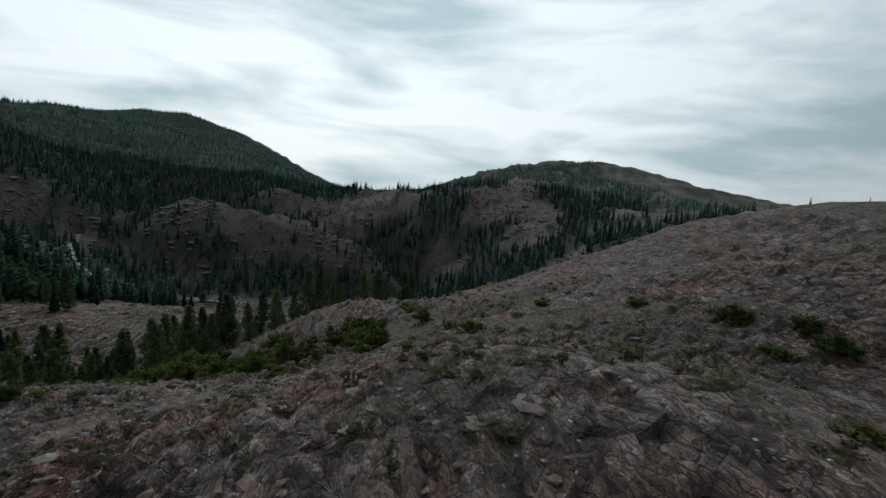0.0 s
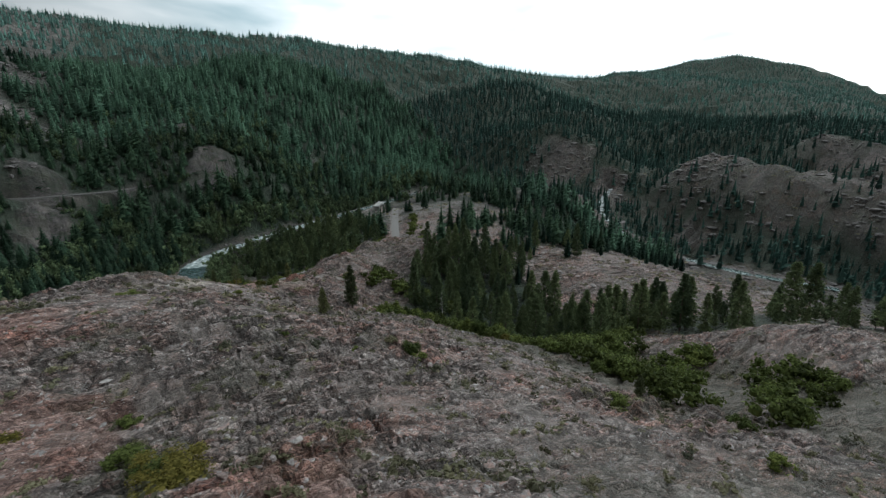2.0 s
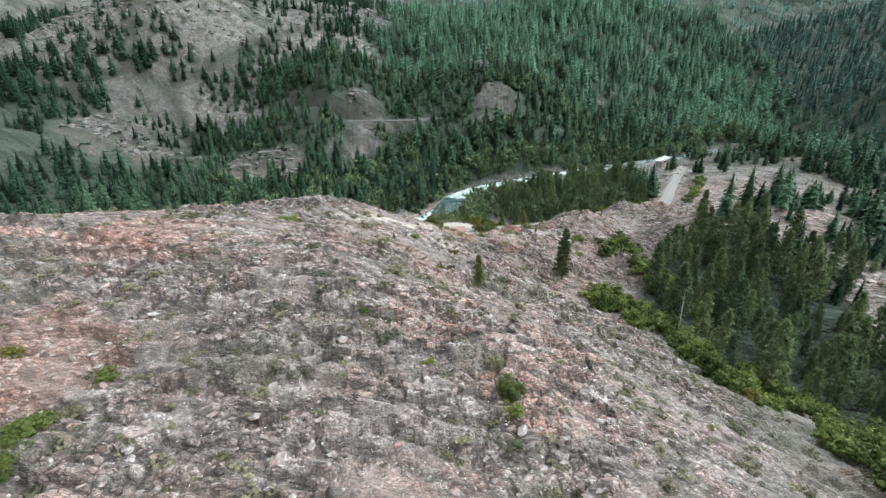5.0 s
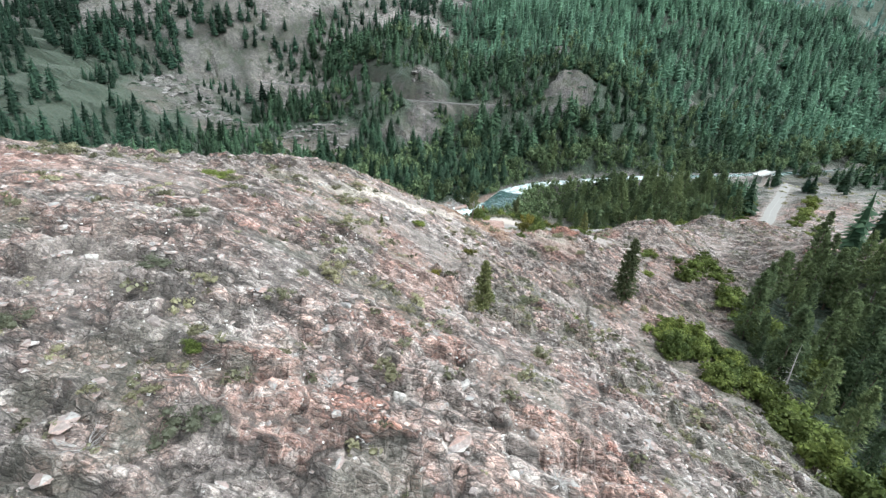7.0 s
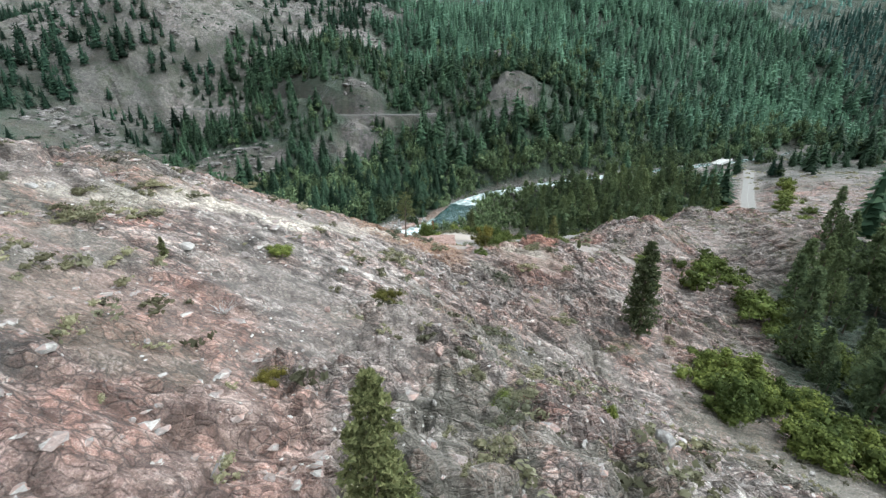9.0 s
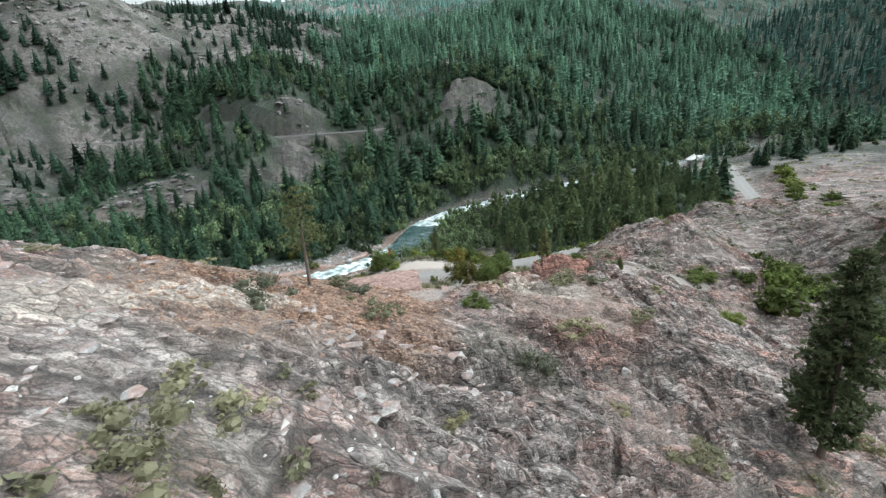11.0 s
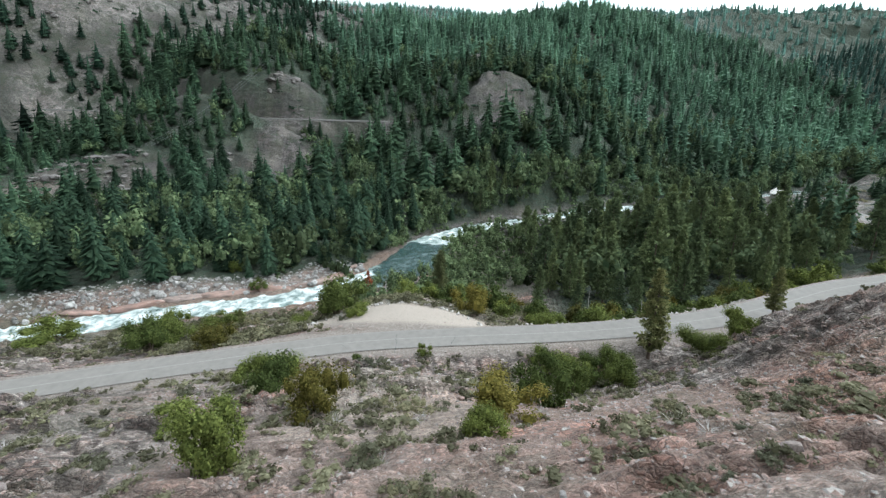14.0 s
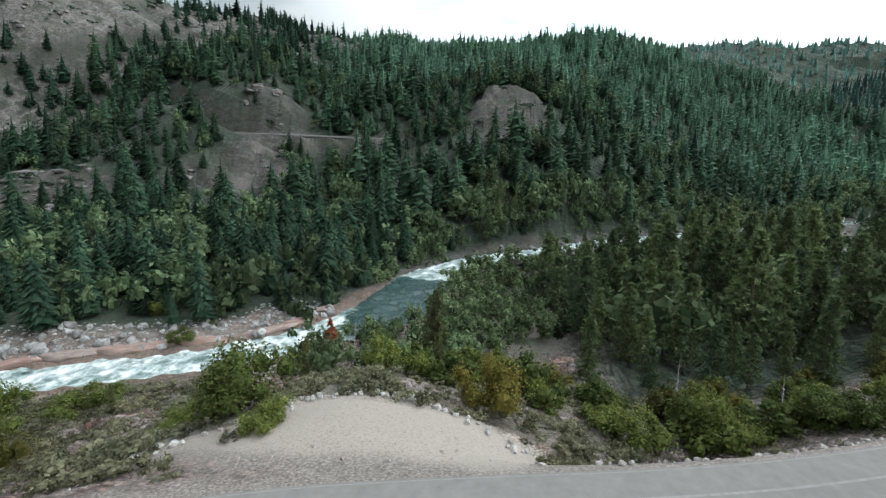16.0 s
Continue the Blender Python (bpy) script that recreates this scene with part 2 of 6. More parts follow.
ROAD = rounded([(-205, -78, 13, 3.1), (-222, -46, 14, 3.1), (-237, -16, 15, 3.1), (-246, 6, 16, 3.1), (-251, 18.5, 16.5, 3.1), (-254, 33, 17, 3.1), (-256.5, 48, 17.5, 3.1), (-259.5, 61, 18, 3.1),
                (-264.5, 76, 18.5, 3.1), (-272, 91, 19.2, 3.1), (-283, 108, 20, 3.1), (-293, 130, 20, 3.1), (-303, 152, 20, 3.1), (-322, 162, 20, 3.1), (-342, 169, 19.5, 3.1), (-385, 188, 18, 3.1), (-450, 214, 16.5, 3.1)])
RAILWAY = rounded([(-484, -290, 58, 2.6), (-494, -240, 57.5, 2.6), (-476, -170, 56, 2.6), (-463, -105, 54, 2.6), (-467, -80, 54, 2.6), (-475, -45, 53.7, 2.6),
                   (-489, -25, 54, 2.6), (-508, 16, 55, 2.6)])


# bare rock standing out of the forest: x, y, radii, rise
OUTCROPS = [(-503, 38, 16, 23, 10), (-446, -86, 9, 18, 6), (-484, -94, 10, 20, 7), (-600, -120, 14, 30, 7), (-404, -262, 10, 30, 4),  (-400, -181, 11, 18, 4), (-411, -158, 8, 12, 3), (-597, 158, 5, 8, 4),
            (-640, -150, 20, 30, 5), (-448, -280, 20, 26, 4), (-412, -335, 30, 30, 4), (-484, -255, 7, 30, 2), (-338, -40, 4, 26, 1), (-181, 57, 5, 6, 1.2)]


# gravelled places: x, y, radii, how much
GRAVEL = [(-166, 54, 7, 7, 0.5), (-216, 28, 14, 20, 0.5), (-226, 50, 16, 12, 0.4), (-232, 2, 10, 14, 0.4), (-262, 24, 7, 17, 1), (-290, 106, 8, 9, 1), (-41, 42, 6, 6, 0.25), (-187, 46, 11, 6.5, 1), (-195, 62, 10, 9, 0.95), (-203, 58, 6, 9, 0.7), (-480, 207, 14, 8, 1), (-318, -48, 14, 40, 0.5), (-328, -20, 10, 18, 0.5)]


# a rubble track over the old quarry pad: x, y, z unused, half width
TRAIL = rounded([(-161, 39.5, 0, 1.6), (-170, 39, 0, 2.0), (-180, 41, 0, 2.6), (-189, 46, 0, 4.0), (-196, 54, 0, 3.4), (-199, 66, 0, 2.6), (-203, 84, 0, 2.2)])


def inside(x, y, spots):
    """The largest of some soft-edged ellipses (x, y, radii, strength) at a place."""
    v = np.zeros(np.shape(x))
    for cx, cy, rx, ry, k in spots:
        q = np.hypot((x - cx) / rx, (y - cy) / ry) + 0.55 * (fbm(x / 9, y / 9, 3, 71) - 0.5)
        v = np.maximum(v, k * (1 - smooth(0.8, 1.15, q)))
    return v


def plates(x, y, size, seed, long=2.6):
    """Foliated rock: plates that rise slowly westwards to eastwards and break off in a step; height, number and joints as in blocks()."""
    p = (x + 0.22 * y) / size + 2.6 * (fbm(x / (size * 3.2), y / (size * 5.5), 3, seed) - 0.5)
    ip = np.floor(p)
    fp = p - ip
    q = y / (size * long) + 7 * lattice(ip, 0 * ip, seed + 7) + 0.9 * (fbm(x / size, y / size, 2, seed + 8) - 0.5)
    iq = np.floor(q)
    gap = np.minimum(q - iq, 1 - q + iq)
    num = lattice(ip, iq, seed + 9)
    rise = np.where(fp < 0.8, fp / 0.8, (1 - fp) / 0.2)
    top = (0.25 + 0.75 * lattice(ip, iq, seed + 10)) * rise * smooth(0, 0.1, gap) - 0.3
    return top, num, np.maximum(smooth(0.82, 0.93, fp) * smooth(1.02, 0.97, fp), 0.8 * (1 - smooth(0.0, 0.05, gap)))


def jointed(x, y):
    """The broken bedrock's rise, its pieces' numbers and its joints."""
    a, b = plates(x, y, 4.6, 101), plates(x, y, 2.1, 121)
    c, d = blocks(x, y, 3.4, 131), blocks(x, y, 1.3, 141)
    calm = 1 - 0.65 * smooth(150, 200, y)
    crag = 1.5 * calm * a[0] + 0.75 * calm * b[0] + 0.9 * c[0] + 0.45 * d[0]
    return crag, 0.3 * a[1] + 0.25 * b[1] + 0.3 * c[1] + 0.15 * d[1], np.maximum.reduce([a[2], 0.7 * b[2], 0.7 * c[2], 0.5 * d[2]])


# rocky spurs north of the creek (x, y, z, half width) and the wooded clefts between them (x, y, depth, half width)
SPURS = [[(-357, 633, 59, 60), (-290, 632, 56, 60), (-234, 627, 51, 55), (-165, 628, 37, 50), (-104, 625, 18, 45), (-48, 588, -30, 30)],
         [(-300, 815, 88, 70), (-265, 830, 79, 60), (-194, 830, 60, 60), (-128, 796, -4, 40)]]
CLEFTS = [[(-420, 730, 10, 30), (-300, 715, 22, 36), (-200, 715, 34, 40), (-110, 705, 40, 40), (-30, 650, 30, 36)]]


def hills(x, y):
    H = HILLS
    if np.size(x) <= 64:
        q = (np.reshape(x, (-1, 1)) - H[:, 0]) ** 2 + (np.reshape(y, (-1, 1)) - H[:, 1]) ** 2
        return 100.0 + (np.exp(-q / (2 * H[:, 2] ** 2)) @ H[:, 3]).reshape(np.shape(x))
    if np.ndim(x) == 2:
        return 100.0 + np.exp(-((y[:, :1] - H[:, 1]) / H[:, 2]) ** 2 / 2) @ (H[:, 3:] * np.exp(-((x[:1].T - H[:, 0]) / H[:, 2]) ** 2 / 2).T)
    z = np.full(np.shape(x), 100.0)
    for cx, cy, r, h in H:
        z = z + h * np.exp(-((x - cx) ** 2 + (y - cy) ** 2) / (2 * r * r))
    return z


def bench(z, line, x, y, drop, margin):
    d, level, width = along(line, x, y)
    return z + (level - drop - z) * (1 - smooth(width + 0.4, width + margin, d))


def height(x, y, rock=None):
    x, y = np.asarray(x, float), np.asarray(y, float)
    z = hills(x, y)
    far = smooth(200, 900, np.hypot(x + 120, y - 40))
    bump = 2.2 * (fbm(x / 26, y / 34, 3, 5) - 0.5) * (1 + 5 * far)
    # ledges of the tilted rock run roughly north and south
    near = 1 - smooth(330, 520, np.hypot(x + 120, y - 40))
    u = x + 0.22 * y + 9 * fbm(x / 24, y / 24, 2, 9)
    rough = 0.4 + 0.8 * smooth(0.36, 0.6, fbm(x / 28, y / 28, 2, 51))
    trail, _, trail_half = along(TRAIL, x, y)
    rough = rough * (1 - 0.88 * np.maximum(inside(x, y, GRAVEL), smooth(trail_half + 1, trail_half - 0.5, trail)))
    crag = 1.2 * (fbm(u / 5, y / 11, 3, 31) - 0.5) + 0.3 * (fbm(x / 1.1, y / 1.7, 2, 41) - 0.5) + (jointed(x, y) if rock is None else rock)[0]
    ridge = np.abs(fbm(x / 190, y / 190, 4, 57) - 0.5)
    ribs = 34 * (0.09 - np.abs(fbm((x + 0.5 * y) / 80, (y - 0.5 * x) / 130, 4, 58) - 0.5)) * smooth(480, 600, y)
    z = z + bump + ribs - 90 * (ridge - 0.07) * smooth(520, 1100, np.hypot(x + 120, y - 40)) + crag * rough * near + (3.0 * (fbm(x / 14, y / 14, 3, 33) - 0.5) + 9 * plates(x, y, 34, 161)[0] - 8 * np.abs(fbm(x / 30, y / 36, 3, 163) - 0.5)) * (1 - near)
    for line in SPURS:
        d, level, width = along(line, x, y)
        spur = level + 16 * (fbm(x / 24, y / 40, 4, 39) - 0.5) - 0.022 * d * d / (1 + 0.018 * d)
        z = z + np.maximum(spur - z, 0) * (1 - smooth(width, width + 30, d))
    for line in CLEFTS:
        d, depth, width = along(line, x, y)
        z = z - depth * np.exp(-(d / width) ** 2)
    for cx, cy, rx, ry, h in OUTCROPS:
        q = ((x - cx) / rx) ** 2 + ((y - cy) / ry) ** 2
        z = z + h * np.exp(-q * q) * (0.95 + 0.5 * (fbm(x / 9, y / 9, 3, 37) - 0.5))
    z = bench(z, RAILWAY, x, y, 0.3, 6)
    for line in (RIVER, CREEK):
        d, level, width = along(line, x, y)
        bed = level - 1.2 + 1.75 * smooth(width - 1.0, width + 1.4, d) + 0.5 * (fbm(x / 3, y / 3, 2, 63) - 0.5)
        z = z + (bed - z) * (1 - smooth(width + 1.5, width + 14, d))
    z = bench(z, ROAD, x, y, 0.12, 6)
    return z


# ---- materials ----
def nodes_of(name):
    m = bpy.data.materials.new(name)
    m.use_nodes = True
    n, l = m.node_tree.nodes, m.node_tree.links
    return m, n, l, n["Principled BSDF"]


def ramp(n, l, fac, stops):
    r = n.new("ShaderNodeValToRGB")
    while len(r.color_ramp.elements) < len(stops):
        r.color_ramp.elements.new(0.5)
    for e, (p, c) in zip(r.color_ramp.elements, stops):
        e.position, e.color = p, (*c, 1) if len(c) == 3 else c
    l.new(fac, r.inputs[0])
    return r.outputs[0]


def noise_node(n, l, vec, scale, detail=4, rough=0.55, stretch=None):
    if stretch:
        mp = n.new("ShaderNodeMapping")
        mp.inputs["Scale"].default_value = stretch
        l.new(vec, mp.inputs[0])
        vec = mp.outputs[0]
    t = n.new("ShaderNodeTexNoise")
    t.inputs["Scale"].default_value, t.inputs["Detail"].default_value, t.inputs["Roughness"].default_value = scale, detail, rough
    l.new(vec, t.inputs["Vector"])
    return t.outputs["Fac"]


def noise_color(n, l, vec, scale):
    t = n.new("ShaderNodeTexNoise")
    t.inputs["Scale"].default_value, t.inputs["Detail"].default_value = scale, 3
    l.new(vec, t.inputs["Vector"])
    return t.outputs["Color"]


def mix(n, l, fac, a, b, blend="MIX"):
    m = n.new("ShaderNodeMixRGB")
    m.blend_type = blend
    for sock, v in zip(m.inputs, (fac, a, b)):
        if isinstance(v, (int, float)):
            sock.default_value = v
        elif isinstance(v, tuple):
            sock.default_value = (*v, 1)
        else:
            l.new(v, sock)
    return m.outputs[0]


def attribute(n, name):
    a = n.new("ShaderNodeAttribute")
    a.attribute_name = name
    return a.outputs["Fac"]


def bump(n, l, bsdf, heights, strength=0.6, distance=0.2):
    b = n.new("ShaderNodeBump")
    b.inputs["Strength"].default_value, b.inputs["Distance"].default_value = strength, distance
    l.new(heights, b.inputs["Height"])
    l.new(b.outputs[0], bsdf.inputs["Normal"])


def ground_material():
    m, n, l, p = nodes_of("bedrock_and_soil")
    co = n.new("ShaderNodeTexCoord").outputs["Object"]
    turn = n.new("ShaderNodeMapping")
    turn.inputs["Rotation"].default_value = (0, 0, radians(-14))
    l.new(co, turn.inputs[0])
    co = turn.outputs[0]
    big = noise_node(n, l, co, 0.03, 5)
    mid = noise_node(n, l, co, 0.16, 6, 0.62)
    grain = noise_node(n, l, co, 0.8, 8, 0.7, (1.6, 0.75, 1.6))
    tiny = noise_node(n, l, co, 4.0, 6, 0.75, (1.5, 0.9, 1.5))
    fol = noise_node(n, l, co, 1.0, 7, 0.7, (2.2, 0.5, 2.2))
    patch = noise_node(n, l, co, 0.42, 7, 0.66, (1.5, 0.8, 1.5))
    cell = n.new("ShaderNodeTexVoronoi")
    cell.inputs["Scale"].default_value = 1.0
    edge = n.new("ShaderNodeTexVoronoi")
    edge.feature = "DISTANCE_TO_EDGE"
    edge.inputs["Scale"].default_value = 1.0
    mp = n.new("ShaderNodeMapping")
    mp.inputs["Scale"].default_value = (1.9, 0.8, 1.9)
    l.new(mix(n, l, 0.5, co, noise_color(n, l, co, 0.7)), mp.inputs[0])
    l.new(mp.outputs[0], cell.inputs["Vector"])
    l.new(mp.outputs[0], edge.inputs["Vector"])
    chip = n.new("ShaderNodeSeparateColor")
    l.new(cell.outputs["Color"], chip.inputs[0])
    # slabs a few metres long, each of its own tone, parted by cracks coloured dark for dirt and gap shade
    wide = n.new("ShaderNodeMapping")
    wide.inputs["Scale"].default_value = (0.62, 0.26, 0.62)
    l.new(mix(n, l, 0.75, co, noise_color(n, l, co, 0.35)), wide.inputs[0])
    slab, gap = n.new("ShaderNodeTexVoronoi"), n.new("ShaderNodeTexVoronoi")
    gap.feature = "DISTANCE_TO_EDGE"
    for v in (slab, gap):
        v.inputs["Scale"].default_value = 1.0
        l.new(wide.outputs[0], v.inputs["Vector"])
    plate = n.new("ShaderNodeSeparateColor")
    l.new(slab.outputs["Color"], plate.inputs[0])
    seams = noise_node(n, l, co, 1.0, 7, 0.68, (3.4, 0.8, 3.4))
    tone = mix(n, l, 0.4, mix(n, l, 0.5, attribute(n, "block"), plate.outputs[0]), chip.outputs[0])
    rock = ramp(n, l, tone, [(0.22, (0.17, 0.139, 0.13)), (0.42, (0.258, 0.202, 0.184)), (0.58, (0.352, 0.285, 0.26)), (0.78, (0.5, 0.435, 0.4))])
    rock = mix(n, l, ramp(n, l, plate.outputs[1], [(0.62, (0, 0, 0)), (0.7, (0.75, 0.75, 0.75))]), rock, mix(n, l, 1.0, rock, (1.14, 0.78, 0.68), "MULTIPLY"))
    rock = mix(n, l, ramp(n, l, big, [(0.43, (0.5, 0.5, 0.5)), (0.55, (0, 0, 0))]), rock, (0.17, 0.15, 0.143))
    rock = mix(n, l, ramp(n, l, mid, [(0.47, (0, 0, 0)), (0.56, (0.8, 0.8, 0.8))]), rock, mix(n, l, 1.0, rock, (1.12, 0.83, 0.75), "MULTIPLY"))
    rock = mix(n, l, ramp(n, l, patch, [(0.54, (0, 0, 0)), (0.6, (0.6, 0.6, 0.6))]), rock, (0.46, 0.41, 0.38))
    rock = mix(n, l, ramp(n, l, patch, [(0.38, (0.6, 0.6, 0.6)), (0.46, (0, 0, 0))]), rock, (0.105, 0.088, 0.082))
    rock = mix(n, l, ramp(n, l, seams, [(0.40, (0.75, 0.75, 0.75)), (0.45, (0, 0, 0))]), rock, (0.085, 0.07, 0.064))
    rock = mix(n, l, ramp(n, l, seams, [(0.57, (0, 0, 0)), (0.62, (0.6, 0.6, 0.6))]), rock, (0.5, 0.445, 0.415))
    rock = mix(n, l, ramp(n, l, grain, [(0.57, (0, 0, 0)), (0.62, (0.6, 0.6, 0.6))]), rock, (0.54, 0.5, 0.47))
    rock = mix(n, l, ramp(n, l, tiny, [(0.40, (0.65, 0.65, 0.65)), (0.45, (0, 0, 0))]), rock, (0.085, 0.07, 0.064))
    rock = mix(n, l, ramp(n, l, tiny, [(0.57, (0, 0, 0)), (0.61, (0.5, 0.5, 0.5))]), rock, (0.56, 0.505, 0.465))
    some = ramp(n, l, mid, [(0.42, (0.25, 0.25, 0.25)), (0.52, (0.8, 0.8, 0.8))])
    rock = mix(n, l, mix(n, l, 1.0, some, ramp(n, l, edge.outputs["Distance"], [(0.0, (1, 1, 1)), (0.07, (0, 0, 0))]), "MULTIPLY"), rock, (0.055, 0.047, 0.043))
    rock = mix(n, l, ramp(n, l, gap.outputs["Distance"], [(0.0, (0.85, 0.85, 0.85)), (0.05, (0, 0, 0))]), rock, (0.05, 0.043, 0.038))
    # joints and step faces darkened: dirt, plus ledge shade put into the colour
    rock = mix(n, l, ramp(n, l, attribute(n, "joint"), [(0.3, (0, 0, 0)), (1.0, (0.8, 0.8, 0.8))]), rock, (0.07, 0.06, 0.052))
    rock = mix(n, l, attribute(n, "pink"), rock, mix(n, l, 1.0, mix(n, l, 0.35, rock, (0.42, 0.32, 0.28)), (1.12, 0.72, 0.62), "MULTIPLY"))
    rust = mix(n, l, 1.0, attribute(n, "rust"), ramp(n, l, grain, [(0.42, (0.7, 0.7, 0.7)), (0.55, (1, 1, 1))]), "MULTIPLY")
    rock = mix(n, l, rust, rock, ramp(n, l, tiny, [(0.38, (0.1, 0.052, 0.034)), (0.5, (0.215, 0.115, 0.07)), (0.6, (0.33, 0.23, 0.165))]))
    rock = mix(n, l, attribute(n, "quartz"), rock, ramp(n, l, tiny, [(0.4, (0.32, 0.27, 0.225)), (0.55, (0.64, 0.575, 0.5))]))
    gravel = ramp(n, l, tiny, [(0.38, (0.1, 0.082, 0.072)), (0.5, (0.17, 0.142, 0.125)), (0.6, (0.28, 0.24, 0.212))])
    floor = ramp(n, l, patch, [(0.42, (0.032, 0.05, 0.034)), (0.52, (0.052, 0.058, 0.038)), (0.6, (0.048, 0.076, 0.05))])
    scrub = ramp(n, l, tiny, [(0.38, (0.05, 0.055, 0.035)), (0.52, (0.12, 0.115, 0.085)), (0.62, (0.22, 0.2, 0.165))])
    flake = n.new("ShaderNodeTexVoronoi")
    flake.inputs["Scale"].default_value = 2.6
    flake.inputs["Randomness"].default_value = 1.0
    l.new(mp.outputs[0], flake.inputs["Vector"])
    piece = n.new("ShaderNodeSeparateColor")
    l.new(flake.outputs["Color"], piece.inputs[0])
    rock = mix(n, l, 1.0, rock, ramp(n, l, piece.outputs[0], [(0.0, (0.6, 0.58, 0.57)), (0.5, (0.94, 0.92, 0.91)), (1.0, (1.36, 1.34, 1.31))]), "MULTIPLY")
    # the smallest cracks and mineral specks
    hair = n.new("ShaderNodeTexVoronoi")
    hair.feature = "DISTANCE_TO_EDGE"
    hair.inputs["Scale"].default_value = 2.6
    l.new(mp.outputs[0], hair.inputs["Vector"])
    rock = mix(n, l, mix(n, l, 1.0, some, ramp(n, l, hair.outputs["Distance"], [(0.0, (0.9, 0.9, 0.9)), (0.09, (0, 0, 0))]), "MULTIPLY"), rock, (0.06, 0.05, 0.046))
    dust = noise_node(n, l, co, 11.0, 5, 0.8)
    rock = mix(n, l, 1.0, rock, ramp(n, l, dust, [(0.36, (0.6, 0.59, 0.58)), (0.5, (1.04, 1.04, 1.04)), (0.64, (1.5, 1.47, 1.45))]), "MULTIPLY")
    granite = ramp(n, l, mix(n, l, 0.5, patch, mid), [(0.38, (0.075, 0.069, 0.068)), (0.5, (0.138, 0.127, 0.124)), (0.6, (0.24, 0.22, 0.213))])
    speck = noise_node(n, l, co, 0.3, 8, 0.75)
    granite = mix(n, l, ramp(n, l, speck, [(0.52, (0, 0, 0)), (0.57, (0.85, 0.85, 0.85))]), granite, (0.045, 0.056, 0.042))
    granite = mix(n, l, ramp(n, l, fol, [(0.43, (0.7, 0.7, 0.7)), (0.5, (0, 0, 0))]), granite, (0.07, 0.066, 0.066))
    crag = n.new("ShaderNodeMapping")
    crag.inputs["Scale"].default_value = (0.09, 0.075, 0.05)
    l.new(mix(n, l, 0.9, co, noise_color(n, l, co, 0.12)), crag.inputs[0])
    face, split = n.new("ShaderNodeTexVoronoi"), n.new("ShaderNodeTexVoronoi")
    split.feature = "DISTANCE_TO_EDGE"
    for v in (face, split):
        v.inputs["Scale"].default_value = 1.0
        l.new(crag.outputs[0], v.inputs["Vector"])
    side = n.new("ShaderNodeSeparateColor")
    l.new(face.outputs["Color"], side.inputs[0])
    granite = mix(n, l, 1.0, granite, ramp(n, l, side.outputs[0], [(0.0, (0.6, 0.58, 0.57)), (0.5, (1.0, 0.97, 0.95)), (1.0, (1.75, 1.66, 1.6))]), "MULTIPLY")
    granite = mix(n, l, ramp(n, l, split.outputs["Distance"], [(0.0, (0.95, 0.95, 0.95)), (0.1, (0, 0, 0))]), granite, (0.028, 0.03, 0.024))
    brush = noise_node(n, l, co, 0.07, 8, 0.7)
    granite = mix(n, l, ramp(n, l, brush, [(0.52, (0, 0, 0)), (0.57, (0.9, 0.9, 0.9))]), granite, (0.04, 0.05, 0.032))
    rock = mix(n, l, attribute(n, "granite"), rock, granite)
    sand = mix(n, l, 1.0, attribute(n, "quartz"), ramp(n, l, tiny, [(0.38, (0.55, 0.55, 0.55)), (0.5, (1, 1, 1))]), "MULTIPLY")
    gravel = mix(n, l, sand, gravel, (0.33, 0.28, 0.24))
    col = mix(n, l, attribute(n, "gravel"), rock, gravel)
    col = mix(n, l, attribute(n, "scrub"), col, scrub)
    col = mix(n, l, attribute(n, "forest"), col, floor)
    l.new(col, p.inputs["Base Color"])
    p.inputs["Roughness"].default_value = 0.9
    h = mix(n, l, 0.5, mix(n, l, 1.0, grain, seams, "ADD"), tiny, "ADD")
    h = mix(n, l, 0.45, h, ramp(n, l, edge.outputs["Distance"], [(0.0, (0, 0, 0)), (0.12, (1, 1, 1))]), "ADD")
    h = mix(n, l, 0.8, h, ramp(n, l, gap.outputs["Distance"], [(0.0, (0, 0, 0)), (0.1, (1, 1, 1))]), "ADD")
    h = mix(n, l, 0.6, h, chip.outputs[1], "ADD")
    h = mix(n, l, 1.0, h, plate.outputs[2], "ADD")
    h = mix(n, l, 0.5, h, piece.outputs[1], "ADD")
    h = mix(n, l, 0.4, h, ramp(n, l, hair.outputs["Distance"], [(0.0, (0, 0, 0)), (0.12, (1, 1, 1))]), "ADD")
    h = mix(n, l, 0.2, h, dust, "ADD")
    h = mix(n, l, 1.0, h, mix(n, l, 1.0, attribute(n, "granite"), mix(n, l, 0.5, side.outputs[1], ramp(n, l, split.outputs["Distance"], [(0.0, (0, 0, 0)), (0.12, (1, 1, 1))])), "MULTIPLY"), "ADD")
    h = mix(n, l, attribute(n, "gravel"), h, mix(n, l, 1.0, tiny, (0.2, 0.2, 0.2), "MULTIPLY"))
    bump(n, l, p, h, 0.9, 0.4)
    return m


